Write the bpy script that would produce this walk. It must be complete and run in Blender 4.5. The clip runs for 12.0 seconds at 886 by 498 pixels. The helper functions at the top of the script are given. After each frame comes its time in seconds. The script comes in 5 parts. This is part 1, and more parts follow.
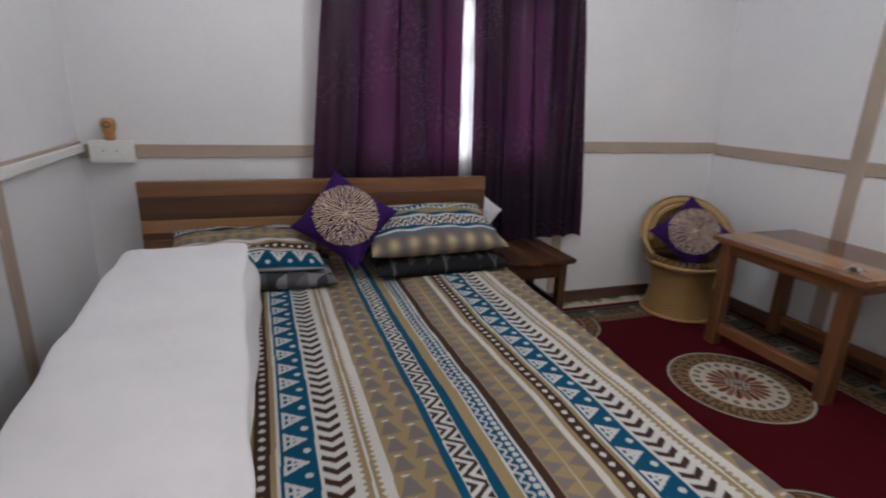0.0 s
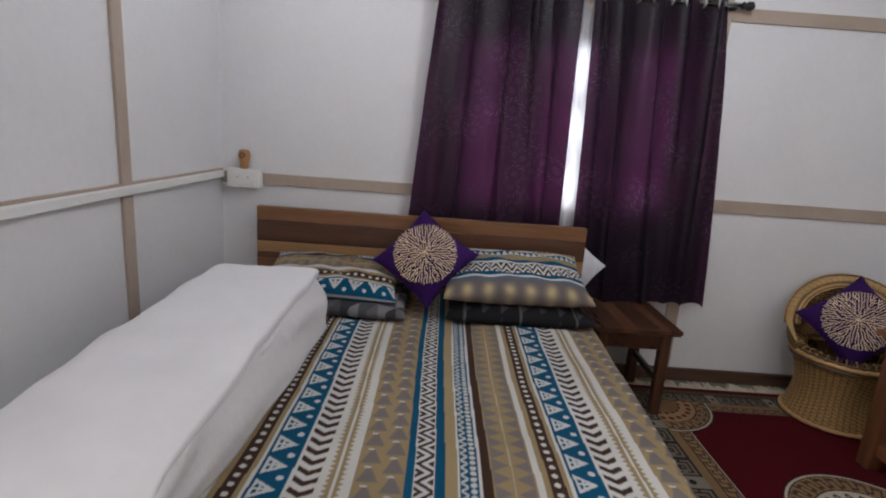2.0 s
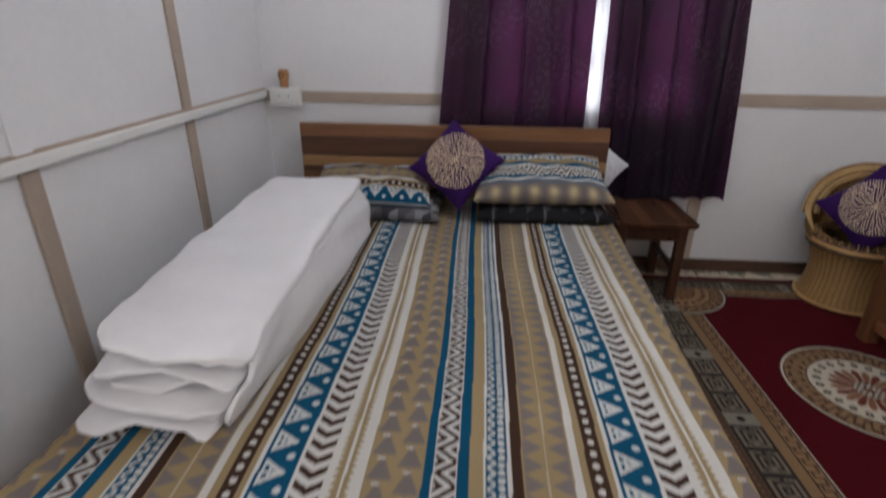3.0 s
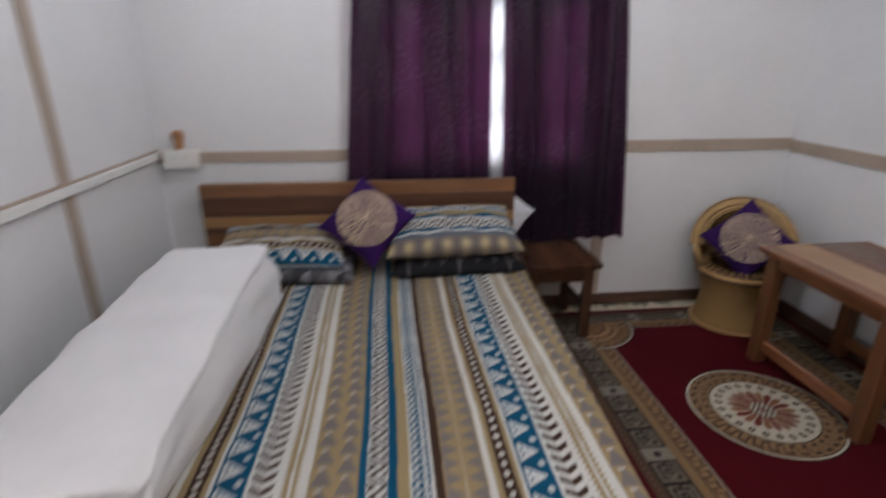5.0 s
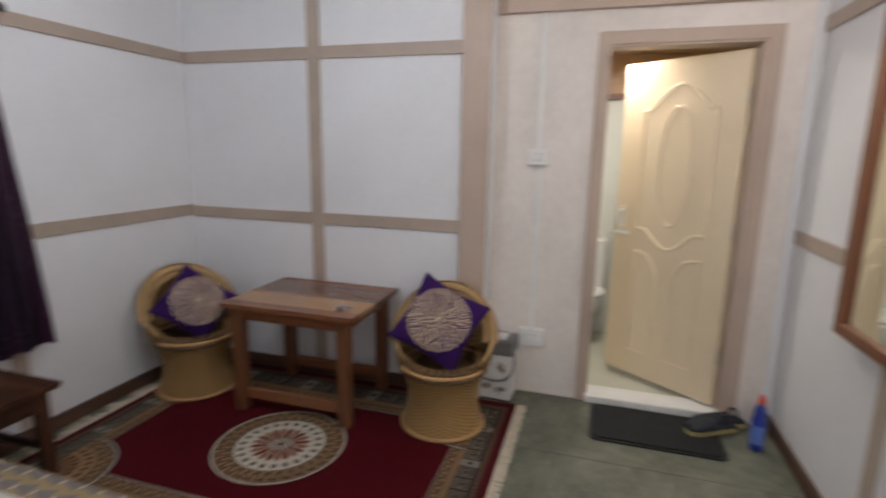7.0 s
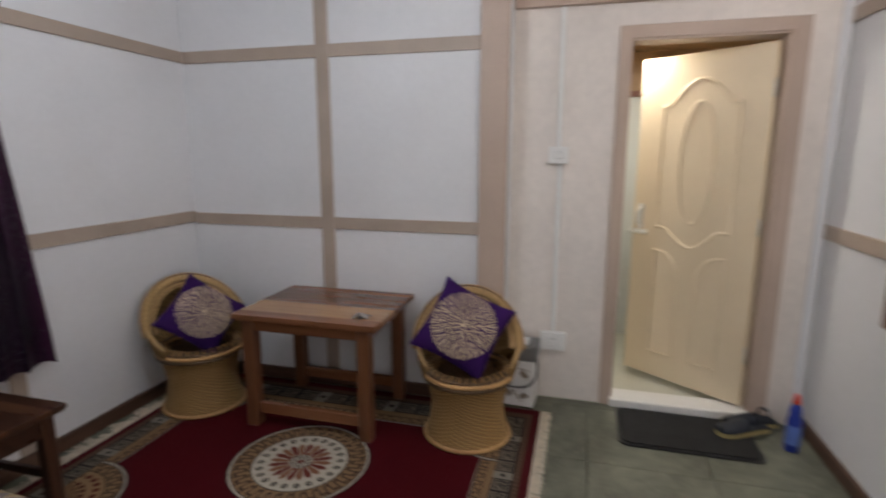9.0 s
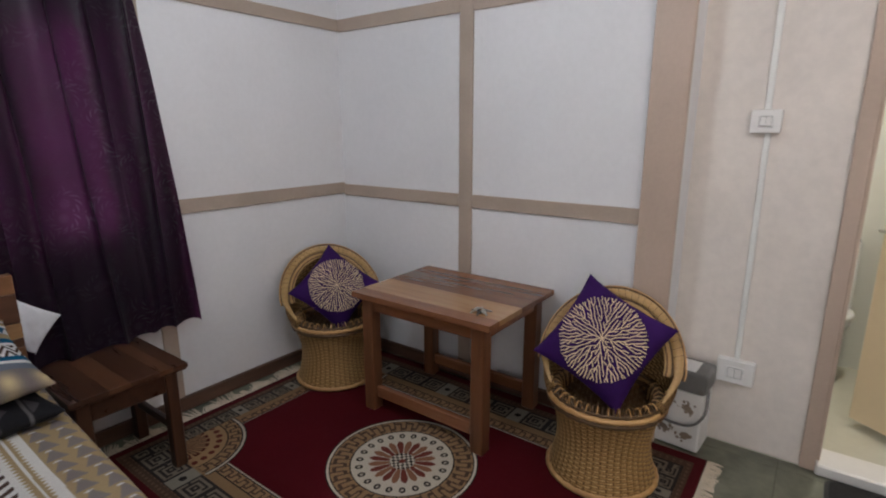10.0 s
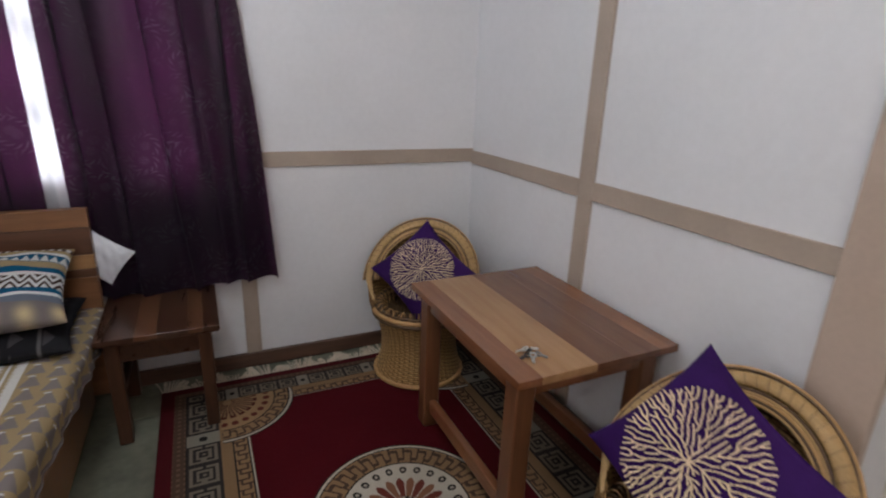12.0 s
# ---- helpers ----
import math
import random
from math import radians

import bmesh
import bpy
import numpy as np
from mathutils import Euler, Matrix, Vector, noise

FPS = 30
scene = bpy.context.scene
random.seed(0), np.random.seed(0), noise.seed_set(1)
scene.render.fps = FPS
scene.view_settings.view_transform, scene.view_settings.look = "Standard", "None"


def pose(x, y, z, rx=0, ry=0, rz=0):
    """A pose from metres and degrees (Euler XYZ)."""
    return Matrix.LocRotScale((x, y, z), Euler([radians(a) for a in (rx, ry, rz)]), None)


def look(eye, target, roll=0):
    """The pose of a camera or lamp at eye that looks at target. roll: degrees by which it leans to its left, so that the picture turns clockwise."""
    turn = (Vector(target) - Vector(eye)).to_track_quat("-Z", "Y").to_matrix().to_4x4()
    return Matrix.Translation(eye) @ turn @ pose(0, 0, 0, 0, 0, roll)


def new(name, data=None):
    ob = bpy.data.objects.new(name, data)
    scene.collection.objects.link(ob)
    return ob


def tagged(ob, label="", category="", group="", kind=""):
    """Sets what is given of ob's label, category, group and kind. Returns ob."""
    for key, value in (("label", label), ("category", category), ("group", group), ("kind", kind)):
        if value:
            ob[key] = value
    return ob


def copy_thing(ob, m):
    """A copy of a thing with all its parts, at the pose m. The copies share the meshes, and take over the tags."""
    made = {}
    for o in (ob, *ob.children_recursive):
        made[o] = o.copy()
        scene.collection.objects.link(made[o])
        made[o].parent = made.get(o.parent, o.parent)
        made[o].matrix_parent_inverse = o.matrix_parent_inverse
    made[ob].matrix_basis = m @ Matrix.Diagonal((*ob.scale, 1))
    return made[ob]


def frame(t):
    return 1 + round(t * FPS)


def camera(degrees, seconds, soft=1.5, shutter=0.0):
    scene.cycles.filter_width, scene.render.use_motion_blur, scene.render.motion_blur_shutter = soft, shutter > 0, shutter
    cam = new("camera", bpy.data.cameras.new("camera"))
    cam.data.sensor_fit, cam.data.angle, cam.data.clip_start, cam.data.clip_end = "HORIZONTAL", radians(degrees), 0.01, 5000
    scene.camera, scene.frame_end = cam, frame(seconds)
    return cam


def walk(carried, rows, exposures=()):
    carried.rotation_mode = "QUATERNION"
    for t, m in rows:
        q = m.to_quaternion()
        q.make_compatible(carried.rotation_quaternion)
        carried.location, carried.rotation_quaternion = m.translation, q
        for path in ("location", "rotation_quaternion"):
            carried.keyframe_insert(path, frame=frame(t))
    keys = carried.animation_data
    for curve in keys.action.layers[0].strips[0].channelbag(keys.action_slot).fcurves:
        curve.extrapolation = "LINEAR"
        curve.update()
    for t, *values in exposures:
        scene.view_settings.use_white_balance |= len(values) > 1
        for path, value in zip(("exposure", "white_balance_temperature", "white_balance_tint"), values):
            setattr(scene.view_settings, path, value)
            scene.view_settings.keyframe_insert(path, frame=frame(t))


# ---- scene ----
cam = camera(81.5, 12.0, soft=2.0, shutter=0.5)
PATH = [
    (0, (0.511, 0.412, 1.302), (1.149, 2.222, 0.737), 2.1),
    (0.5, (0.604, 0.45, 1.305), (0.954, 2.324, 0.701), 1.0),
    (1, (0.698, 0.478, 1.354), (0.816, 2.392, 0.786), 2.6),
    (1.5, (0.866, 0.477, 1.355), (0.887, 2.421, 0.884), 3.8),
    (2, (0.923, 0.407, 1.325), (0.935, 2.357, 0.882), 4.1),
    (2.5, (0.977, 0.29, 1.353), (0.877, 2.22, 0.84), 1.5),
    (3, (0.963, 0.172, 1.38), (0.845, 2.006, 0.593), 0.7),
    (3.2, (0.977, 0.138, 1.386), (0.855, 1.932, 0.51), 0.7),
    (4.8, (0.947, 0.137, 1.502), (0.984, 1.978, 0.723), 0.4),
    (5, (0.984, 0.232, 1.486), (1.177, 2.107, 0.816), 0.0),
    (5.5, (0.955, 0.42, 1.501), (1.7, 2.202, 0.981), -1.3),
    (6, (0.809, 0.545, 1.51), (2.033, 2.058, 1.052), -1.7),
    (6.5, (0.687, 0.565, 1.45), (2.284, 1.696, 1.037), -0.3),
    (7, (0.644, 0.613, 1.46), (2.524, 1.179, 1.078), 1.0),
    (7.2, (0.647, 0.656, 1.446), (2.594, 0.937, 1.084), 1.6),
    (7.9, (0.632, 0.735, 1.452), (2.589, 0.632, 1.090), 1.5),
    (8.8, (0.626, 0.801, 1.462), (2.568, 1.098, 1.088), 1.0),
    (9, (0.689, 0.828, 1.431), (2.589, 1.335, 1.067), 0.1),
    (9.5, (0.93, 0.751, 1.433), (2.616, 1.752, 1.039), -0.6),
    (10, (1.18, 0.736, 1.394), (2.744, 1.897, 0.943), -0.1),
    (10.5, (1.448, 0.743, 1.405), (2.846, 2.08, 0.898), 0.4),
    (11, (1.742, 0.654, 1.381), (2.857, 2.219, 0.824), 2.1),
    (11.2, (1.852, 0.633, 1.394), (2.92, 2.224, 0.82), 1.8),
    (11.5, (1.961, 0.654, 1.397), (2.986, 2.265, 0.802), 1.4),
    (12, (2.11, 0.736, 1.39), (2.938, 2.453, 0.782), 2.2),
]
walk(cam, [(t, look(eye, target, roll)) for t, eye, target, roll in PATH], ((0, -0.12), (3, -0.14), (4.8, -0.03), (5.2, -0.04), (5.6, -0.12), (6.5, -0.1), (7.2, -0.14), (9, -0.26), (10, -0.1), (10.5, 0.03), (11.2, 0.04), (12, -0.04)))

# ---- world, lights, exposure ----
scene.view_settings.exposure = 0.0
world = bpy.data.worlds.new("sky")
scene.world = world
world.use_nodes = True
wn = world.node_tree
sky = wn.nodes.new("ShaderNodeTexSky")
sky.sky_type, sky.sun_disc = "NISHITA", False
sky.sun_elevation, sky.sun_rotation = radians(48), radians(200)
wn.links.new(sky.outputs[0], wn.nodes["Background"].inputs[0])
wn.nodes["Background"].inputs[1].default_value = 0.10


def lamp_data(name, kind, power, color, size):
    d = bpy.data.lights.new(name, kind)
    d.energy, d.color = power, color
    if kind == "AREA":
        d.shape, d.size = "DISK", size
    elif kind == "POINT":
        d.shadow_soft_size = size
    return d


sun = new("sun", lamp_data("sun", "SUN", 1.2, (1.0, 0.95, 0.88), 0))
sun.data.angle = radians(12)
sun.matrix_world = look((0, -6, 8), (0.5, 0, 0))

# sky light that stands in the window's opening
daylight = new("window_daylight", bpy.data.lights.new("window_daylight", "AREA"))
daylight.data.shape, daylight.data.size, daylight.data.size_y = "RECTANGLE", 1.16, 0.88
daylight.data.energy, daylight.data.color = 46, (0.93, 0.96, 1.0)
daylight.matrix_world = look((1.55, 3.33, 1.38), (1.55, 0, 1.38))

# daylight through an unseen entrance behind the start of the walk, inferred from shadows
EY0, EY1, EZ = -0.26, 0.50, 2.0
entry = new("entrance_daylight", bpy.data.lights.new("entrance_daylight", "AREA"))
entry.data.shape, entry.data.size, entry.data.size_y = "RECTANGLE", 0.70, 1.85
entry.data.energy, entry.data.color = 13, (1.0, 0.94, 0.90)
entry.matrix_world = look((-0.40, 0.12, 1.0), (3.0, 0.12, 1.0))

LAMP_BED, LAMP_CORNER, LAMP_DOOR, LAMP_BATH = (1.75, 1.85, 2.52), (0.38, 2.42, 2.52), (2.15, 0.05, 2.30), (4.05, 0.56, 2.11)
for nm, at, watts, col, size in (("bed_lamp_light", LAMP_BED, 42, (0.84, 0.9, 1.0), 0.10), ("corner_lamp_light", LAMP_CORNER, 9, (0.92, 0.925, 1.0), 0.085),
                                 ("door_lamp_light", LAMP_DOOR, 27, (1.0, 0.915, 0.88), 0.07)):
    lamp = new(nm, lamp_data(nm, "POINT", watts, col, size))
    lamp.location = at
lamp = new("bath_lamp_light", lamp_data("bath_lamp_light", "AREA", 11, (1.0, 0.945, 0.85), 0.14))
lamp.matrix_world = look((LAMP_BATH[0], LAMP_BATH[1], LAMP_BATH[2] - 0.035), (LAMP_BATH[0], LAMP_BATH[1], 0))


# ---- materials ----
def nodes_of(name):
    m = bpy.data.materials.new(name)
    m.use_nodes = True
    return m, m.node_tree, m.node_tree.nodes["Principled BSDF"]


def link(nt, a, b):
    nt.links.new(a, b)


def mapped(nt, scale):
    tc, mp = nt.nodes.new("ShaderNodeTexCoord"), nt.nodes.new("ShaderNodeMapping")
    mp.inputs["Scale"].default_value = scale
    link(nt, tc.outputs["Object"], mp.inputs[0])
    return mp.outputs[0]


def noise_node(nt, vec, scale, detail=4.0, rough=0.55):
    n = nt.nodes.new("ShaderNodeTexNoise")
    n.inputs["Scale"].default_value, n.inputs["Detail"].default_value, n.inputs["Roughness"].default_value = scale, detail, rough
    link(nt, vec, n.inputs["Vector"])
    return n.outputs["Fac"]


def ramp(nt, fac, stops):
    r = nt.nodes.new("ShaderNodeValToRGB")
    els = r.color_ramp.elements
    while len(els) < len(stops):
        els.new(0.5)
    for e, (p, c) in zip(els, stops):
        e.position, e.color = p, (*c, 1)
    link(nt, fac, r.inputs[0])
    return r.outputs[0]


def mixed(nt, fac, a, b, mode="MIX"):
    m = nt.nodes.new("ShaderNodeMix")
    m.data_type, m.blend_type = "RGBA", mode
    for sock, v in ((m.inputs[0], fac), (m.inputs[6], a), (m.inputs[7], b)):
        if isinstance(v, (int, float)):
            sock.default_value = v
        elif isinstance(v, tuple):
            sock.default_value = (*v, 1)
        else:
            link(nt, v, sock)
    return m.outputs[2]


def bumped(nt, bsdf, height, strength, distance=0.01):
    b = nt.nodes.new("ShaderNodeBump")
    b.inputs["Strength"].default_value, b.inputs["Distance"].default_value = strength, distance
    link(nt, height, b.inputs["Height"])
    link(nt, b.outputs[0], bsdf.inputs["Normal"])


def plain(name, color, rough=0.6, vary=0.12, grain=60.0, stain=2.5, bump=0.08, metal=0.0, depth=0.002):
    """Paint, plaster, plastic or cloth: broad stains and a fine grain."""
    m, nt, b = nodes_of(name)
    vec = mapped(nt, (1, 1, 1))
    dark = tuple(c * (1 - vary) for c in color)
    lite = tuple(min(1, c * (1 + vary * 0.5)) for c in color)
    broad = ramp(nt, noise_node(nt, vec, stain), ((0.3, dark), (0.7, lite)))
    fine = noise_node(nt, vec, grain, 3)
    link(nt, mixed(nt, 0.25, broad, ramp(nt, fine, ((0.35, dark), (0.65, lite)))), b.inputs["Base Color"])
    b.inputs["Roughness"].default_value, b.inputs["Metallic"].default_value = rough, metal
    bumped(nt, b, fine, bump, depth)
    return m


def wood(name, dark, lite, axis="x", rough=0.35, scale=1.0):
    """Varnished timber with its grain along one axis."""
    m, nt, b = nodes_of(name)
    s = {"x": (1.3, 16, 16), "y": (16, 1.3, 16), "z": (16, 16, 1.3)}[axis]
    info = nt.nodes.new("ShaderNodeObjectInfo")
    tc, mp = nt.nodes.new("ShaderNodeTexCoord"), nt.nodes.new("ShaderNodeMapping")
    mp.inputs["Scale"].default_value = tuple(v * scale for v in s)
    sep = nt.nodes.new("ShaderNodeCombineXYZ")
    mul = nt.nodes.new("ShaderNodeMath")
    mul.operation = "MULTIPLY"
    mul.inputs[1].default_value = 37.0
    link(nt, info.outputs["Random"], mul.inputs[0])
    for n in range(3):
        link(nt, mul.outputs[0], sep.inputs[n])
    link(nt, tc.outputs["Object"], mp.inputs[0])
    link(nt, sep.outputs[0], mp.inputs["Location"])
    g = noise_node(nt, mp.outputs[0], 1.6, 6, 0.6)
    f = noise_node(nt, mp.outputs[0], 9.0, 3, 0.5)
    col = ramp(nt, g, ((0.28, dark), (0.5, tuple((a + c) / 2 for a, c in zip(dark, lite))), (0.72, lite)))
    link(nt, mixed(nt, 0.14, col, ramp(nt, f, ((0.3, dark), (0.7, lite))), "MIX"), b.inputs["Base Color"])
    link(nt, ramp(nt, g, ((0.3, (rough - 0.02,) * 3), (0.7, (rough + 0.05,) * 3))), b.inputs["Roughness"])
    bumped(nt, b, g, 0.04, 0.001)
    return m


def printed(name, rough=0.85, weave=900.0, sheen=0.0, bump=0.25, wrinkle=14.0):
    """Cloth or pile whose print is kept in the mesh's own colours."""
    m, nt, b = nodes_of(name)
    a = nt.nodes.new("ShaderNodeAttribute")
    a.attribute_name = "Col"
    vec = mapped(nt, (1, 1, 1))
    fade = noise_node(nt, vec, 3.0)
    fine = noise_node(nt, vec, weave, 2)
    c = mixed(nt, 1.0, a.outputs["Color"], ramp(nt, fade, ((0.3, (0.86, 0.86, 0.86)), (0.7, (1, 1, 1)))), "MULTIPLY")
    c = mixed(nt, 1.0, c, ramp(nt, fine, ((0.3, (0.8, 0.8, 0.8)), (0.7, (1, 1, 1)))), "MULTIPLY")
    link(nt, c, b.inputs["Base Color"])
    b.inputs["Roughness"].default_value = rough
    b.inputs["Specular IOR Level"].default_value = 0.12
    b.inputs["Sheen Weight"].default_value = sheen
    w = noise_node(nt, vec, wrinkle, 3)
    add = nt.nodes.new("ShaderNodeMath")
    add.operation = "MULTIPLY_ADD"
    add.inputs[1].default_value = 0.25
    link(nt, fine, add.inputs[0])
    link(nt, w, add.inputs[2])
    bumped(nt, b, add.outputs[0], bump, 0.004)
    return m


def maths(nt, op, a, b=None, clamp=False):
    n = nt.nodes.new("ShaderNodeMath")
    n.operation, n.use_clamp = op, clamp
    for sock, v in zip(n.inputs, (a, b)):
        if isinstance(v, (int, float)):
            sock.default_value = v
        elif v is not None:
            link(nt, v, sock)
    return n.outputs[0]


def curtain_cloth(name, front, glow, figure, through_share):
    """Dark satin that lets part of the daylight through, with rosettes of thin leaves in the weave."""
    m, nt, b = nodes_of(name)
    vec = mapped(nt, (1, 1, 1))
    sp, flat2 = nt.nodes.new("ShaderNodeSeparateXYZ"), nt.nodes.new("ShaderNodeCombineXYZ")
    link(nt, vec, sp.inputs[0])
    link(nt, sp.outputs[0], flat2.inputs[0])
    link(nt, sp.outputs[2], flat2.inputs[1])
    vo = nt.nodes.new("ShaderNodeTexVoronoi")
    vo.voronoi_dimensions, vo.inputs["Scale"].default_value = "2D", 10.0
    link(nt, flat2.outputs[0], vo.inputs["Vector"])
    away = nt.nodes.new("ShaderNodeVectorMath")
    away.operation = "SUBTRACT"
    link(nt, flat2.outputs[0], away.inputs[0])
    link(nt, vo.outputs["Position"], away.inputs[1])
    ax = nt.nodes.new("ShaderNodeSeparateXYZ")
    link(nt, away.outputs[0], ax.inputs[0])
    ang = maths(nt, "ARCTAN2", ax.outputs[1], ax.outputs[0])
    twist = maths(nt, "MULTIPLY", vo.outputs["Distance"], 2.5)
    rays = maths(nt, "SINE", maths(nt, "MULTIPLY", maths(nt, "ADD", ang, twist), 11.0))
    ring = maths(nt, "SINE", maths(nt, "MULTIPLY", vo.outputs["Distance"], 17.0))
    leaf = maths(nt, "MULTIPLY", maths(nt, "MULTIPLY", rays, 1.6, True), maths(nt, "ADD", maths(nt, "MULTIPLY", ring, 0.8), 0.45, True))
    worn = ramp(nt, noise_node(nt, vec, 5.0, 3), ((0.46, (0.05, 0.05, 0.05)), (0.64, (1, 1, 1))))
    leaf = maths(nt, "MULTIPLY", leaf, worn)
    dis = noise_node(nt, vec, 9.0, 2)
    ground = mixed(nt, 1.0, ramp(nt, dis, ((0.3, (0.75, 0.75, 0.75)), (0.7, (1, 1, 1)))), front, "MULTIPLY")
    link(nt, ground, b.inputs["Base Color"])
    b.inputs["Roughness"].default_value = 0.5
    b.inputs["Specular IOR Level"].default_value = 0.3
    b.inputs["Sheen Weight"].default_value = 0.05
    tr = nt.nodes.new("ShaderNodeBsdfTranslucent")
    link(nt, mixed(nt, maths(nt, "MULTIPLY", leaf, 0.75), glow, figure), tr.inputs[0])
    mx = nt.nodes.new("ShaderNodeMixShader")
    mx.inputs[0].default_value = through_share
    link(nt, b.outputs[0], mx.inputs[1])
    link(nt, tr.outputs[0], mx.inputs[2])
    link(nt, mx.outputs[0], nt.nodes["Material Output"].inputs["Surface"])
    bumped(nt, b, noise_node(nt, vec, 420, 2), 0.1, 0.002)
    return m


def net_cloth(name, front, glow, through_share):
    """Thin plain net that the daylight passes."""
    m, nt, b = nodes_of(name)
    vec = mapped(nt, (1, 1, 0.3))
    soft_ = noise_node(nt, vec, 14.0, 3)
    link(nt, mixed(nt, 1.0, ramp(nt, soft_, ((0.3, (0.85,) * 3), (0.7, (1, 1, 1)))), front, "MULTIPLY"), b.inputs["Base Color"])
    b.inputs["Roughness"].default_value = 0.9
    tr = nt.nodes.new("ShaderNodeBsdfTranslucent")
    link(nt, mixed(nt, 1.0, ramp(nt, soft_, ((0.35, (0.55,) * 3), (0.65, (1, 1, 1)))), glow, "MULTIPLY"), tr.inputs[0])
    mx = nt.nodes.new("ShaderNodeMixShader")
    mx.inputs[0].default_value = through_share
    link(nt, b.outputs[0], mx.inputs[1])
    link(nt, tr.outputs[0], mx.inputs[2])
    link(nt, mx.outputs[0], nt.nodes["Material Output"].inputs["Surface"])
    return m


def glowing(name, color, strength):
    m, nt, b = nodes_of(name)
    b.inputs["Emission Color"].default_value, b.inputs["Emission Strength"].default_value = (*color, 1), strength
    return m


def cane(name, dark, lite):
    m, nt, b = nodes_of(name)
    vec = mapped(nt, (1, 1, 1))
    big = ramp(nt, noise_node(nt, vec, 6.0, 4), ((0.3, dark), (0.7, lite)))
    fine = noise_node(nt, vec, 150.0, 3)
    link(nt, mixed(nt, 0.35, big, ramp(nt, fine, ((0.3, dark), (0.7, lite)))), b.inputs["Base Color"])
    b.inputs["Roughness"].default_value = 0.48
    bumped(nt, b, fine, 0.2, 0.002)
    return m


M_PANEL = plain("white_board_paint", (0.765, 0.765, 0.78), 0.55, 0.075, 40, 1.4, 0.05)
M_PLASTER = plain("warm_white_plaster", (0.78, 0.715, 0.66), 0.65, 0.17, 26, 1.6, 0.15, depth=0.004)
M_TRIM = plain("tan_trim_paint", (0.43, 0.345, 0.28), 0.5, 0.12, 60, 4, 0.08)
M_PILLAR = plain("rosy_tan_paint", (0.50, 0.385, 0.31), 0.5, 0.12, 60, 3, 0.08)
M_CONDUIT = plain("white_casing", (0.78, 0.78, 0.76), 0.4, 0.06, 60, 5, 0.03)
M_CEIL = plain("ceiling_board", (0.72, 0.71, 0.69), 0.6, 0.06, 40, 1.5, 0.05)
M_BASE = wood("dark_skirting", (0.045, 0.022, 0.014), (0.13, 0.065, 0.04), "x", 0.5)
M_BASE_Y = wood("dark_skirting_long", (0.045, 0.022, 0.014), (0.13, 0.065, 0.04), "y", 0.5)
M_STONE = plain("green_grey_slate", (0.165, 0.17, 0.125), 0.55, 0.6, 18, 4.0, 0.15, depth=0.002)
M_GROUT = plain("cement_joint", (0.12, 0.122, 0.095), 0.9, 0.2, 80, 5, 0.2)
M_WOOD_D = wood("walnut_dark_x", (0.05, 0.022, 0.012), (0.13, 0.055, 0.028), "x", 0.32)
M_WOOD_M = wood("walnut_mid_x", (0.14, 0.06, 0.026), (0.27, 0.125, 0.055), "x", 0.32)
M_WOOD_L = wood("sapwood_x", (0.27, 0.14, 0.06), (0.42, 0.235, 0.105), "x", 0.32)
M_TAB_D = wood("walnut_dark_y", (0.11, 0.045, 0.024), (0.20, 0.09, 0.045), "y", 0.22)
M_TAB_M = wood("walnut_mid_y", (0.16, 0.06, 0.028), (0.26, 0.11, 0.05), "y", 0.2)
M_TAB_L = wood("sapwood_y", (0.29, 0.15, 0.07), (0.43, 0.245, 0.12), "y", 0.22)
M_LEG = wood("table_leg_wood", (0.10, 0.037, 0.017), (0.21, 0.086, 0.037), "z", 0.3)
M_LEG_D = wood("stool_leg_wood", (0.04, 0.016, 0.009), (0.10, 0.042, 0.02), "z", 0.35)
M_STOOL_D = wood("stool_top_dark", (0.03, 0.012, 0.007), (0.075, 0.03, 0.015), "y", 0.28)
M_STOOL_L = wood("stool_top_light", (0.065, 0.027, 0.013), (0.13, 0.055, 0.026), "y", 0.28)
M_MIRROR_WOOD = wood("mirror_frame_wood", (0.13, 0.045, 0.02), (0.25, 0.095, 0.04), "z", 0.35)
M_SPREAD = printed("printed_cotton", 0.85, 700, 0.0, 0.3)
M_RUG = printed("wool_pile", 0.95, 500, 0.0, 0.4, 60)
M_HEM = plain("dark_hem_cotton", (0.13, 0.11, 0.105), 0.9, 0.2, 200, 14, 0.3)
M_FRINGE = plain("cream_cotton_fringe", (0.62, 0.54, 0.42), 0.9, 0.2, 200, 20, 0.4)
M_QUILT = plain("white_quilt_cotton", (0.78, 0.77, 0.79), 0.9, 0.04, 22, 6, 0.35, depth=0.008)
M_PURPLE = plain("purple_velvet", (0.036, 0.009, 0.088), 0.75, 0.3, 250, 8, 0.3)
M_PURPLE.node_tree.nodes["Principled BSDF"].inputs["Specular IOR Level"].default_value = 0.12
M_FELT = plain("cream_felt", (0.83, 0.65, 0.43), 0.9, 0.25, 200, 14, 0.3)
M_CURTAIN = curtain_cloth("purple_curtain", (0.007, 0.0022, 0.010), (0.46, 0.06, 0.31), (1.0, 0.66, 0.92), 0.105)
M_SHEER = net_cloth("white_sheer", (0.78, 0.78, 0.8), (0.25, 0.25, 0.272), 0.5)
M_WEAVE = printed("woven_cane", 0.5, 260, 0.0, 0.3, 40)
M_CANE = cane("honey_cane", (0.36, 0.19, 0.07), (0.58, 0.35, 0.14))
M_CANE_RIM = cane("pale_cane_rim", (0.30, 0.17, 0.06), (0.55, 0.36, 0.15))
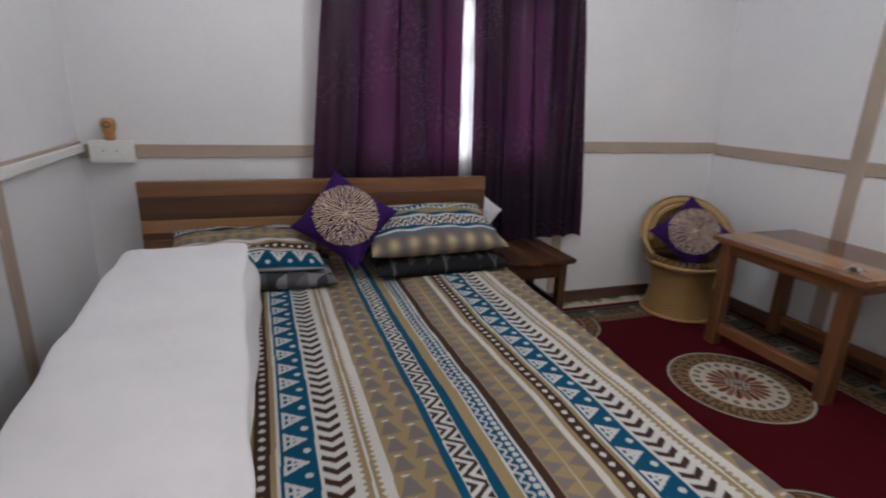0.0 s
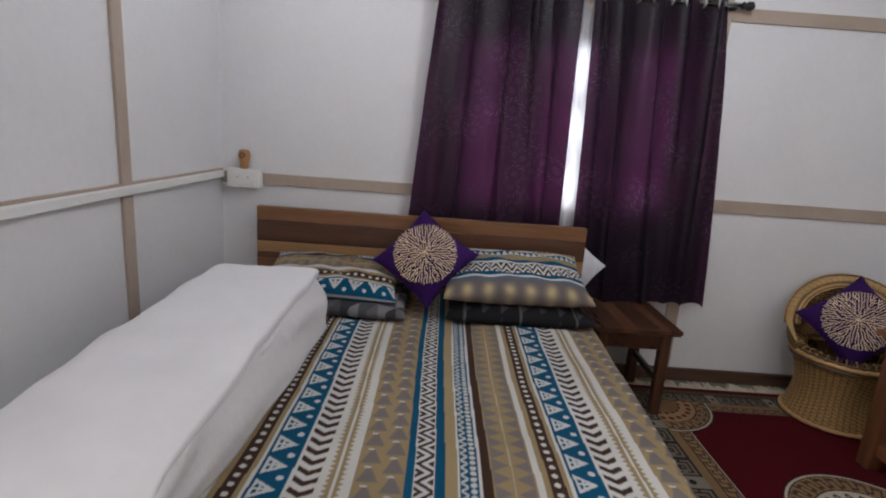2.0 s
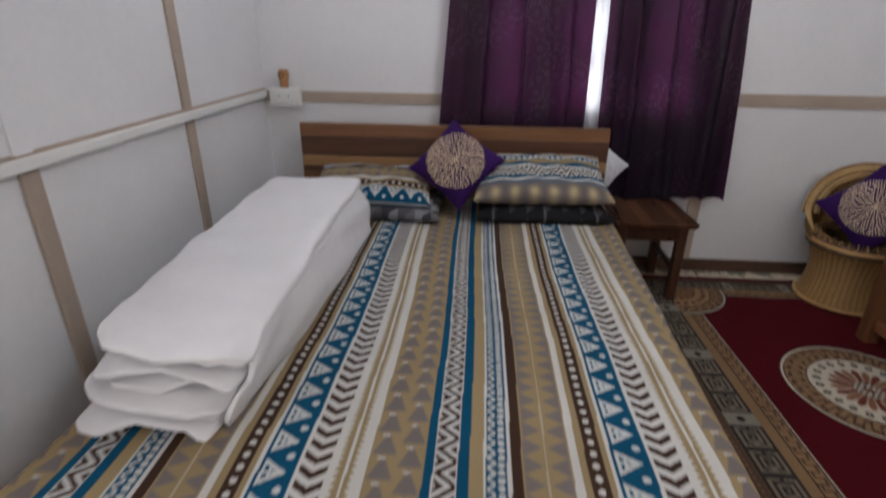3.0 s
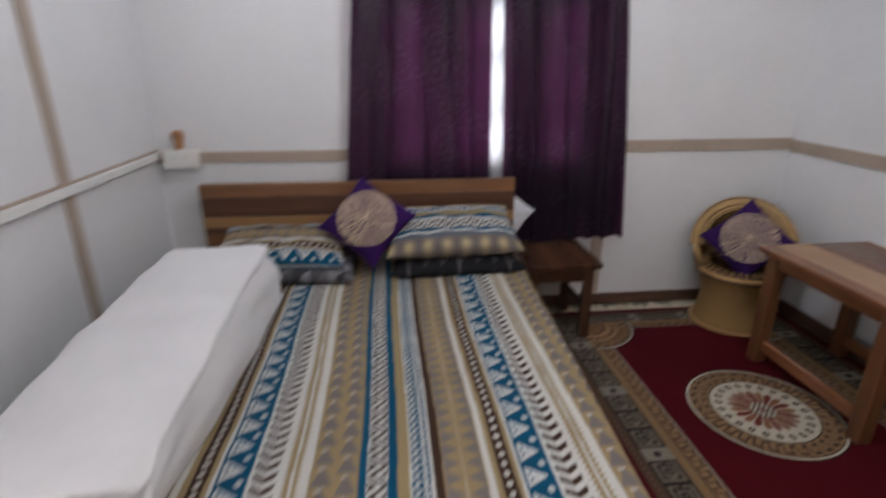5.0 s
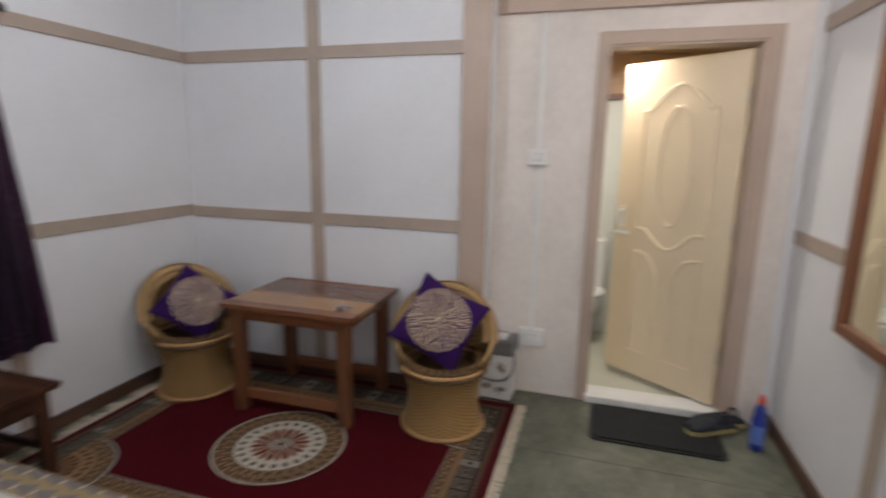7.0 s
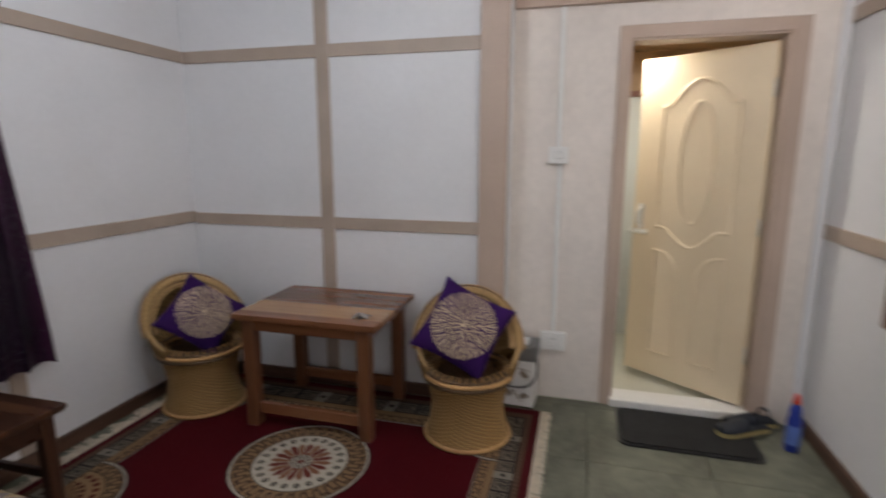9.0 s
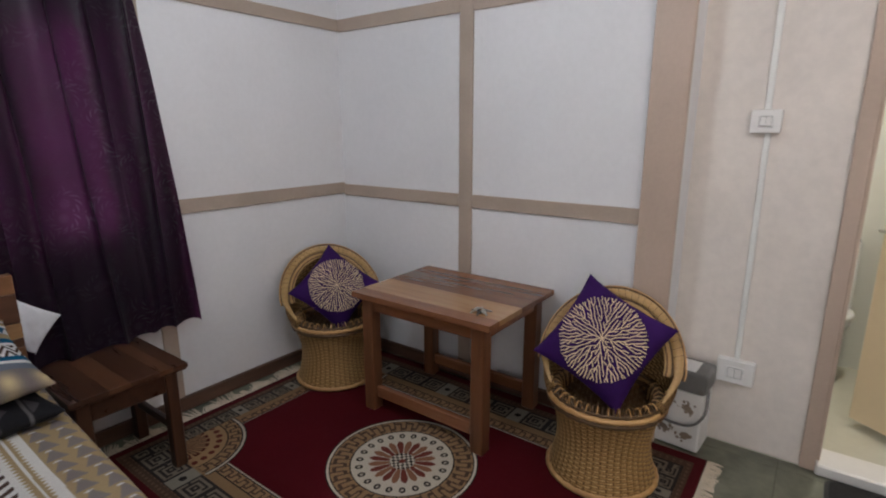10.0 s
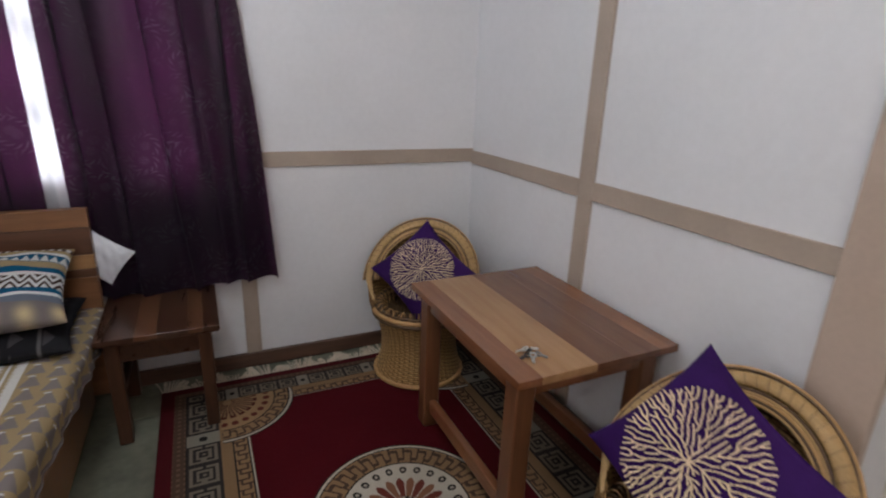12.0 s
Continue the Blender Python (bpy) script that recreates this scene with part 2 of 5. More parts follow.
# dark cane of rings and bindings; also paints the shade inside the seats
M_CANE_DARK = cane("dark_and_shaded_cane", (0.05, 0.028, 0.012), (0.14, 0.075, 0.03))
M_STEEL = plain("brushed_steel", (0.62, 0.61, 0.58), 0.28, 0.08, 120, 8, 0.05, 1.0)
M_SATIN = plain("satin_chrome", (0.88, 0.87, 0.84), 0.38, 0.05, 120, 8, 0.03, 1.0)
M_BLACK = plain("black_metal", (0.015, 0.015, 0.017), 0.4, 0.2, 80, 8, 0.05)
M_ROD = plain("dull_chrome", (0.5, 0.49, 0.48), 0.22, 0.08, 120, 8, 0.03, 1.0)
M_DOOR = plain("cream_moulded_door", (0.78, 0.645, 0.455), 0.4, 0.05, 35, 2, 0.06)
M_TILE = plain("white_wall_tile", (0.74, 0.75, 0.70), 0.18, 0.05, 20, 3, 0.02)
M_BATH_FLOOR = plain("pale_floor_tile", (0.58, 0.57, 0.47), 0.25, 0.08, 25, 3, 0.04)
M_SILL = plain("white_marble", (0.78, 0.77, 0.74), 0.25, 0.06, 20, 6, 0.03)
M_BATH_WOOD = wood("varnished_ply", (0.36, 0.2, 0.085), (0.5, 0.3, 0.14), "y", 0.4)
M_BATH_TRIM = wood("red_brown_moulding", (0.13, 0.035, 0.015), (0.22, 0.07, 0.03), "y", 0.4)
M_MAT = plain("charcoal_doormat", (0.016, 0.0155, 0.0155), 0.95, 0.35, 260, 9, 0.9, depth=0.006)
M_SHOE = plain("navy_black_sandal", (0.012, 0.016, 0.026), 0.6, 0.25, 120, 20, 0.3)
M_SOLE = plain("straw_sole", (0.42, 0.34, 0.14), 0.8, 0.2, 120, 20, 0.3)
M_BLUE = plain("blue_plastic", (0.012, 0.035, 0.30), 0.3, 0.12, 40, 9, 0.03)
M_RED = plain("red_plastic", (0.62, 0.05, 0.025), 0.35, 0.1, 40, 9, 0.03)
M_WHITE = plain("white_plastic", (0.80, 0.79, 0.77), 0.35, 0.04, 40, 9, 0.02)
M_GREYP = plain("grey_plastic", (0.17, 0.17, 0.17), 0.45, 0.12, 60, 9, 0.05)
M_PRINT = plain("brown_print", (0.28, 0.22, 0.17), 0.5, 0.2, 60, 20, 0.02)
M_PAPER = plain("white_label", (0.8, 0.8, 0.8), 0.6, 0.04, 60, 9, 0.02)
M_CARVED = wood("carved_tan_wood", (0.28, 0.12, 0.045), (0.48, 0.24, 0.10), "z", 0.4)
M_CARVED_D = plain("dark_carved_wood", (0.11, 0.045, 0.02), 0.5)
M_PORCELAIN = plain("porcelain", (0.8, 0.8, 0.78), 0.12, 0.03, 20, 4, 0.01)
M_BAG = plain("clear_wrap_white", (0.72, 0.73, 0.78), 0.3, 0.1, 60, 18, 0.4, depth=0.006)
M_GLOW = glowing("lamp_diffuser", (1.0, 0.95, 0.88), 9.0)
M_GLOW_BATH = glowing("bath_lamp_diffuser", (1.0, 0.95, 0.85), 14.0)
m_mirror, nt_, b_ = nodes_of("mirror_silver")
b_.inputs["Base Color"].default_value, b_.inputs["Metallic"].default_value, b_.inputs["Roughness"].default_value = (0.82, 0.85, 0.83, 1), 1.0, 0.02
M_MIRROR = m_mirror
m_glass, nt_, b_ = nodes_of("window_glass")
b_.inputs["Transmission Weight"].default_value, b_.inputs["Roughness"].default_value = 1.0, 0.03
M_GLASS = m_glass
M_LABEL = plain("bottle_label", (0.12, 0.2, 0.55), 0.4, 0.2, 60, 20, 0.02)


# ---- mesh tools ----
def add_box(bm, x0, x1, y0, y1, z0, z1, bevel=0.0, seg=1):
    made = bmesh.ops.create_cube(bm, size=1.0, matrix=Matrix.Translation(((x0 + x1) / 2, (y0 + y1) / 2, (z0 + z1) / 2)) @ Matrix.Diagonal((x1 - x0, y1 - y0, z1 - z0, 1)))
    if bevel:
        es = {e for v in made["verts"] for e in v.link_edges}
        bmesh.ops.bevel(bm, geom=list(es), offset=bevel, segments=seg, affect="EDGES", profile=0.6)


def box(x0, x1, y0, y1, z0, z1, bevel=0.0, seg=1):
    bm = bmesh.new()
    add_box(bm, x0, x1, y0, y1, z0, z1, bevel, seg)
    return bm


def add_tube(bm, pts, r, sides=8, closed=False, flat=1.0, up=None):
    """A round (or flattened) rod along points; r may be a number or a function of 0..1."""
    pts = [Vector(p) for p in pts]
    n, rings = len(pts), []
    for i, p in enumerate(pts):
        a = pts[(i - 1) % n] if closed or i else p
        c = pts[(i + 1) % n] if closed or i < n - 1 else p
        t = (c - a).normalized()
        ref = Vector(up) if up else (Vector((0, 0, 1)) if abs(t.z) < 0.9 else Vector((1, 0, 0)))
        s = t.cross(ref).normalized()
        u = s.cross(t).normalized()
        rr = r(i / max(1, n - 1)) if callable(r) else r
        rings.append([bm.verts.new(p + s * math.cos(2 * math.pi * k / sides) * rr + u * math.sin(2 * math.pi * k / sides) * rr * flat) for k in range(sides)])
    for i in range(n if closed else n - 1):
        a, c = rings[i], rings[(i + 1) % n]
        for k in range(sides):
            bm.faces.new((a[k], a[(k + 1) % sides], c[(k + 1) % sides], c[k]))
    if not closed:
        bm.faces.new(rings[0][::-1])
        bm.faces.new(rings[-1])


def tube(pts, r, sides=8, closed=False, flat=1.0, up=None):
    bm = bmesh.new()
    add_tube(bm, pts, r, sides, closed, flat, up)
    return bm


def lathe(profile, sides=40, wobble=None):
    """A turned body from (r, z) pairs; wobble(a, z) adds to the radius."""
    bm = bmesh.new()
    rings = []
    for r, z in profile:
        ring = []
        for k in range(sides):
            a = 2 * math.pi * k / sides
            rr = max(1e-4, r + (wobble(a, z) if wobble else 0))
            ring.append(bm.verts.new((rr * math.cos(a), rr * math.sin(a), z)))
        rings.append(ring)
    for a, c in zip(rings, rings[1:]):
        for k in range(sides):
            bm.faces.new((a[k], a[(k + 1) % sides], c[(k + 1) % sides], c[k]))
    bm.faces.new(rings[0][::-1])
    bm.faces.new(rings[-1])
    return bm


def part(name, bm, material, parent=None, label="", smooth=False):
    """Links a bmesh as one mesh object, under a thing or a part where one is given."""
    me = bpy.data.meshes.new(name)
    bmesh.ops.recalc_face_normals(bm, faces=bm.faces)
    bm.to_mesh(me)
    bm.free()
    me.materials.append(material)
    if smooth:
        me.polygons.foreach_set("use_smooth", [True] * len(me.polygons))
    ob = new(name, me)
    if parent:
        ob.parent = parent
    return tagged(ob, label)


def thing(name, label, category, at=None, group="", kind=""):
    ob = new(name)
    ob.empty_display_size = 0.05
    if at is not None:
        ob.matrix_world = at
    return tagged(ob, label, category, group, kind)


def sheet(name, P, C, material, parent=None, label="", smooth=True, closed_u=False):
    """A grid of points P[i, j] with colours C[i, j] as one mesh."""
    n, m = P.shape[:2]
    me = bpy.data.meshes.new(name)
    idx = np.arange(n * m).reshape(n, m)
    nxt = np.roll(idx, -1, 0) if closed_u else idx[1:]
    a = idx if closed_u else idx[:-1]
    faces = np.stack([a[:, :-1], nxt[:, :-1], nxt[:, 1:], a[:, 1:]], -1).reshape(-1, 4)
    me.from_pydata(P.reshape(-1, 3).tolist(), [], faces.tolist())
    if C is not None:
        col = me.color_attributes.new("Col", "FLOAT_COLOR", "POINT")
        rgba = np.concatenate([C.reshape(-1, 3), np.ones((n * m, 1))], 1).astype(np.float32)
        col.data.foreach_set("color", rgba.ravel())
    me.materials.append(material)
    if smooth:
        me.polygons.foreach_set("use_smooth", [True] * len(me.polygons))
    ob = new(name, me)
    if parent:
        ob.parent = parent
    return tagged(ob, label)


# ---- the shell of the room ----
X0, X1, X2, Y0, Y1, TOP = -0.29, 3.463, 3.635, -0.36, 3.22, 2.65
PIL = 1.215


def wall(name, label, bm, material):
    ob = part(name, bm, material)
    return tagged(ob, label, "wall", kind="structure")


bm = bmesh.new()
WX0, WX1, WZ0, WZ1 = 0.95, 2.15, 0.93, 1.84
add_box(bm, X0 - 0.12, WX0, Y1, Y1 + 0.12, 0, TOP)
add_box(bm, WX1, X2 + 0.12, Y1, Y1 + 0.12, 0, TOP)
add_box(bm, WX0, WX1, Y1, Y1 + 0.12, 0, WZ0)
add_box(bm, WX0, WX1, Y1, Y1 + 0.12, WZ1, TOP)
wall_n = wall("wall_north", "white painted board wall with tan battens", bm, M_PANEL)


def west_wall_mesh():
    """The long wall with the unseen, inferred entrance cut through it."""
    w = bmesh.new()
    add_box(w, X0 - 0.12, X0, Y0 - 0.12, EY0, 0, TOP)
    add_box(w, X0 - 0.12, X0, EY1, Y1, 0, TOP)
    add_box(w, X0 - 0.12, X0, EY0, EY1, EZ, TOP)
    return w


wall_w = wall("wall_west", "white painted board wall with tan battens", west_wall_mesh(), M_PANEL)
wall_s = wall("wall_south", "white painted board wall with a mirror", box(X0, X2, Y0 - 0.12, Y0, 0, TOP), M_PANEL)
wall_e = wall("wall_east", "white painted board wall with tan battens", box(X1, X2 + 0.12, PIL, Y1, 0, TOP), M_PANEL)
DY0, DY1, DZ = -0.125, 0.615, 2.012
bm = bmesh.new()
add_box(bm, X2, X2 + 0.12, DY1, PIL, 0, TOP)
add_box(bm, X2, X2 + 0.12, Y0 - 0.12, DY0, 0, TOP)
add_box(bm, X2, X2 + 0.12, DY0, DY1, DZ, TOP)
wall_p = wall("wall_plaster", "warm white plastered wall round the bathroom door", bm, M_PLASTER)
ceiling = tagged(part("ceiling", box(X0 - 0.12, X2 + 0.12, Y0 - 0.12, Y1 + 0.12, TOP, TOP + 0.1), M_CEIL), "pale painted board ceiling", "ceiling", kind="structure")

T = 0.012


def batten(name, parent, x0, x1, y0, y1, z0, z1, material=None):
    return part(name, box(x0, x1, y0, y1, z0, z1, 0.002), material or M_TRIM, parent)


# north wall
for z0, z1, lower in ((1.0, 1.07, 0.022), (1.97, 2.035, 0)):
    for a0, a1 in ((X0, 0.93), (2.17, 2.24)) if lower else ((X0, 2.24),):
        batten("rail", wall_n, a0, a1, Y1 - T, Y1, z0 - lower, z1 - lower * 1.4)
    batten("rail", wall_n, 2.31, X1, Y1 - T, Y1, z0, z1)
batten("post", wall_n, 2.24, 2.31, Y1 - T - 0.002, Y1, 0.075, TOP)
# east wall
for z0, z1 in ((0.99, 1.06), (1.965, 2.035)):
    for y0, y1 in ((PIL + 0.147, 2.235), (2.315, Y1 - T)):
        batten("rail", wall_e, X1 - T, X1, y0, y1, z0, z1)
batten("post", wall_e, X1 - T - 0.002, X1, 2.235, 2.315, 0.075, TOP)
batten("pillar", wall_e, X1 - 0.03, X1, PIL - 0.002, PIL + 0.147, 0.0, TOP, M_PILLAR)
# west wall
for y0, y1, z0, z1, mt in ((1.458, 1.523, 0.075, 1.05, M_TRIM), (1.458, 1.523, 1.05, TOP, M_PANEL), (2.322, 2.384, 0.075, TOP, M_TRIM)):
    batten("post", wall_w, X0, X0 + T + 0.002, y0, y1, z0, z1, mt)
for z0, z1 in ((1.012, 1.054), (1.965, 2.035)):
    for y0, y1 in ((EY1 + 0.06, 1.458), (1.523, 2.322), (2.384, Y1 - T)):
        batten("rail", wall_w, X0, X0 + T, y0, y1, z0, z1)
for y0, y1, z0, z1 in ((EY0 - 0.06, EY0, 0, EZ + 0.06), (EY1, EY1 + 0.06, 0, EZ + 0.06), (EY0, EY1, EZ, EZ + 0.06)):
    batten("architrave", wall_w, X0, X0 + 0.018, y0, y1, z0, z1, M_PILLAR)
casing = thing("cable_casing", "white plastic cable casing along the wall batten", "cable casing")
part("channel", box(X0 + T, X0 + T + 0.022, EY1 + 0.06, Y1 - 0.05, 1.008, 1.044, 0.004), M_CONDUIT, casing)
# south wall
for z0, z1 in ((1.02, 1.09), (2.03, 2.10)):
    for x0, x1 in ((X0, 0.9), (0.97, 2.575), (2.645, X2)):
        batten("rail", wall_s, x0, x1, Y0, Y0 + T, z0, z1)
for x0, x1 in ((0.9, 0.97), (2.575, 2.645)):
    batten("post", wall_s, x0, x1, Y0, Y0 + T + 0.002, 0.075, TOP)
batten("corner_post", wall_s, X2 - 0.022, X2, Y0 + T, Y0 + 0.05, 0.075, TOP, M_PANEL)
# beam above the bathroom door
batten("beam", wall_p, X2 - 0.035, X2, Y0 + 0.05, PIL - 0.002, 2.19, 2.29, M_PILLAR)
# door frame
for y0, y1, z0, z1 in ((DY1, DY1 + 0.055, 0, DZ + 0.065), (DY0 - 0.065, DY0, 0, DZ + 0.065), (DY0, DY1, DZ, DZ + 0.065)):
    batten("architrave", wall_p, X2 - 0.018, X2, y0, y1, z0, z1, M_PILLAR)
for y0, y1, z0, z1 in ((DY1 - 0.012, DY1, 0.05, DZ - 0.012), (DY0, DY0 + 0.025, 0.05, DZ - 0.012), (DY0, DY1, DZ - 0.012, DZ)):
    batten("jamb", wall_p, X2 - 0.012, X2 + 0.12, y0, y1, z0, z1, M_PILLAR)

# skirting
skirts = ((X0, X1 - 0.025, Y1 - 0.022, Y1, M_BASE), (X1 - 0.022, X1, PIL + 0.147, Y1 - 0.022, M_BASE_Y),
          (X0, X2, Y0, Y0 + 0.02, M_BASE), (X0, X0 + 0.02, EY1 + 0.06, Y1 - 0.022, M_BASE_Y))
for x0, x1, y0, y1, mt in skirts:
    tagged(part("baseboard", box(x0, x1, y0, y1, 0, 0.075, 0.004), mt), "dark brown wooden skirting board", "baseboard", kind="structure")

# floor: a cement bed with stone slabs laid in it
floor = tagged(part("floor", box(X0 - 0.12, X2, Y0 - 0.12, Y1 + 0.12, -0.12, -0.010), M_GROUT), "worn green-grey stone slab floor", "floor", kind="structure")


# window
win = thing("window_1", "wooden window with glass panes behind the curtains", "window", kind="structure")
bm = bmesh.new()
for x0, x1, z0, z1 in ((WX0, WX0 + 0.05, WZ0, WZ1), (WX1 - 0.05, WX1, WZ0, WZ1), (WX0 + 0.05, WX1 - 0.05, WZ0, WZ0 + 0.05), (WX0 + 0.05, WX1 - 0.05, WZ1 - 0.05, WZ1),
                       (1.25, 1.37, WZ0 + 0.05, WZ1 - 0.05), (1.68, 1.85, WZ0 + 0.05, WZ1 - 0.05)):
    add_box(bm, x0, x1, Y1 + 0.02, Y1 + 0.085, z0, z1)
part("window_frame", bm, M_WOOD_M, win)
for x0, x1 in ((WX0 + 0.05, 1.25), (1.37, 1.68), (1.85, WX1 - 0.05)):
    pane = part("pane", box(x0, x1, Y1 + 0.05, Y1 + 0.054, WZ0 + 0.05, WZ1 - 0.05), M_GLASS, win)
    pane.visible_shadow = False
    for z in (1.22, 1.52):
        part("glazing_bar", box(x0, x1, Y1 + 0.03, Y1 + 0.048, z, z + 0.04), M_WOOD_M, win)
part("window_sill", box(WX0 + 0.002, WX1 - 0.002, Y1 + 0.002, Y1 + 0.02, WZ0, WZ0 + 0.012), M_TRIM, win)

# outdoor ground beyond the window
tagged(part("ground", box(-80, 80, -80, 80, -1.2, -1.0), M_STONE), "grey ground outside the house", "ground", kind="structure")

# lamps: a pendant bulb over the room and a wall bulb over the mirror wall
pendants = []
for at in (LAMP_BED, LAMP_CORNER):
    lam = thing("pendant_lamp", "bare round bulb hanging from the ceiling, lit", "pendant lamp", group="pendant bulbs")
    part("cord", tube([(at[0], at[1], at[2] + 0.10), (at[0], at[1], TOP)], 0.003, 6), M_BLACK, lam)
    part("holder", tube([(at[0], at[1], at[2] + 0.045), (at[0], at[1], at[2] + 0.11)], 0.018, 12), M_WHITE, lam)
    pendants.append(lam)
lam = thing("wall_lamp", "round bulb in a white holder on the wall, lit", "wall lamp")
part("holder", tube([(LAMP_DOOR[0], Y0, LAMP_DOOR[2]), (LAMP_DOOR[0], LAMP_DOOR[1] - 0.03, LAMP_DOOR[2])], 0.018, 12), M_WHITE, lam)
bulbs = ((LAMP_BED, 0.10, pendants[0]), (LAMP_CORNER, 0.10, pendants[1]), (LAMP_DOOR, 0.07, lam))

# ---- bathroom behind the door ----
BX, BY0, BY1, BT = 4.85, -0.48, 1.25, 2.16
bath_e = wall("wall_bath_east", "white tiled bathroom wall with varnished ply above", box(BX, BX + 0.1, BY0, BY1, 0, BT), M_TILE)
part("ply_panel", box(BX - 0.012, BX, BY0, BY1, 1.88, BT), M_BATH_WOOD, bath_e)
part("moulding", box(BX - 0.03, BX - 0.012, BY0, BY1, 1.845, 1.885, 0.004), M_BATH_TRIM, bath_e)
bath_n = wall("wall_bath_north", "white tiled bathroom wall with varnished ply above", box(X2 + 0.12, BX, BY1, BY1 + 0.1, 0, BT), M_TILE)
part("ply_panel", box(X2 + 0.12, BX - 0.03, BY1 - 0.012, BY1, 1.88, BT), M_BATH_WOOD, bath_n)
part("moulding", box(X2 + 0.12, BX - 0.03, BY1 - 0.03, BY1 - 0.012, 1.845, 1.885, 0.004), M_BATH_TRIM, bath_n)
wall("wall_bath_south", "white tiled bathroom wall", box(X2 + 0.12, BX, BY0 - 0.1, BY0, 0, BT), M_TILE)
tagged(part("ceiling_bath", box(X2 + 0.12, BX + 0.1, BY0 - 0.1, BY1 + 0.1, BT, BT + 0.08), M_BATH_WOOD), "varnished ply bathroom ceiling", "ceiling", kind="structure")
tagged(part("floor_bath", box(X2 + 0.001, BX + 0.1, BY0 - 0.1, BY1 + 0.1, -0.12, 0.02), M_BATH_FLOOR), "pale tiled bathroom floor", "floor", kind="structure")
tagged(part("threshold", box(X2 - 0.045, X2 + 0.11, DY0, DY1, 0.0, 0.05, 0.006), M_SILL), "white marble threshold of the bathroom", "threshold", kind="structure")
lam = thing("bathroom_lamp", "round lit lamp on the bathroom ceiling", "ceiling lamp", pose(*LAMP_BATH))
part("body", lathe(((0.08, -0.02), (0.085, 0.0), (0.08, 0.05)), 32), M_WHITE, lam)
part("diffuser", lathe(((0.06, -0.03), (0.075, -0.024), (0.078, -0.02)), 32), M_GLOW_BATH, lam, "glowing white diffuser")

toilet = thing("toilet", "white porcelain toilet with a cistern", "toilet", pose(4.6, 0.72, 0.02))
part("bowl", lathe(((0.10, 0), (0.12, 0.05), (0.11, 0.2), (0.19, 0.34), (0.2, 0.38), (0.16, 0.38), (0.12, 0.3)), 32), M_PORCELAIN, toilet, smooth=True)
part("seat", lathe(((0.2, 0.382), (0.205, 0.395), (0.2, 0.41), (0.14, 0.41), (0.135, 0.39)), 32), M_WHITE, toilet, smooth=True)
part("cistern", box(0.1, 0.24, -0.19, 0.19, 0.38, 0.78, 0.02, 3), M_PORCELAIN, toilet)

# door leaf, moulded panels, ajar into the bathroom
leaf = thing("door_1", "cream moulded panel door standing ajar", "door", pose(X2 + 0.05, DY0 + 0.03, 0.062, 0, 0, -37), kind="structure")
LW, LH = 0.72, 1.915
part("panel", box(-0.036, 0, 0, LW, 0, LH, 0.003), M_DOOR, leaf)


def on_leaf(pts, r=0.0085, closed=False):
    return tube([(-0.036, y, z) for y, z in pts], r, 8, closed, 1.0, (1, 0, 0))


def smooth_path(pts, n=10, closed=False):
    """Catmull-Rom through points."""
    out, k = [], len(pts)
    for i in range(k if closed else k - 1):
        p0, p1, p2, p3 = (Vector(pts[(i + d) % k]) if closed else Vector(pts[min(max(i + d, 0), k - 1)]) for d in (-1, 0, 1, 2))
        for s in range(n):
            t = s / n
            out.append(0.5 * (2 * p1 + (p2 - p0) * t + (2 * p0 - 5 * p1 + 4 * p2 - p3) * t * t + (3 * p1 - p0 - 3 * p2 + p3) * t ** 3))
    if not closed:
        out.append(Vector(pts[-1]))
    return out


c = LW / 2
bead = "moulding"
part(bead, on_leaf([(c + 0.095 * math.sin(a), 1.315 + 0.34 * math.cos(a)) for a in np.linspace(0, 2 * math.pi, 40, endpoint=False)], closed=True), M_DOOR, leaf, smooth=True)
upper = [(c + s * (w), z) for s, w, z in ((-1, 0.21, 1.64), (-1, 0.17, 1.645), (-1, 0.09, 1.73), (1, 0.0, 1.775), (1, 0.09, 1.73), (1, 0.17, 1.645), (1, 0.21, 1.64))]
part(bead, on_leaf(smooth_path(upper)), M_DOOR, leaf, smooth=True)
lower = [(c + s * w, z) for s, w, z in ((-1, 0.21, 0.94), (-1, 0.15, 0.935), (-1, 0.07, 0.865), (1, 0.0, 0.835), (1, 0.07, 0.865), (1, 0.15, 0.935), (1, 0.21, 0.94))]
part(bead, on_leaf(smooth_path(lower)), M_DOOR, leaf, smooth=True)
for s in (-1, 1):
    part(bead, on_leaf([(c + s * 0.21, 0.94), (c + s * 0.21, 1.64)]), M_DOOR, leaf)
    arch = [(c + s * 0.205, 0.8), (c + s * 0.12, 0.775), (c + s * 0.055, 0.68)]
    part(bead, on_leaf(smooth_path(arch)), M_DOOR, leaf, smooth=True)
    part(bead, on_leaf([(c + s * 0.055, 0.68), (c + s * 0.055, 0.16), (c + s * 0.205, 0.16), (c + s * 0.205, 0.8)]), M_DOOR, leaf)
handle = part("handle", tube(smooth_path([(-0.036, LW - 0.05, 0.94), (-0.075, LW - 0.05, 0.955), (-0.078, LW - 0.05, 1.03), (-0.036, LW - 0.05, 1.05)], 6), 0.008, 8), M_SATIN, leaf, "steel pull handle", True)
part("backplate", box(-0.042, -0.036, LW - 0.068, LW - 0.032, 0.92, 1.07, 0.002), M_SATIN, handle)
bolt = part("bolt", tube([(-0.05, LW - 0.1, 0.9), (-0.05, LW + 0.012, 0.9)], 0.006, 8), M_SATIN, leaf, "steel barrel bolt", True)
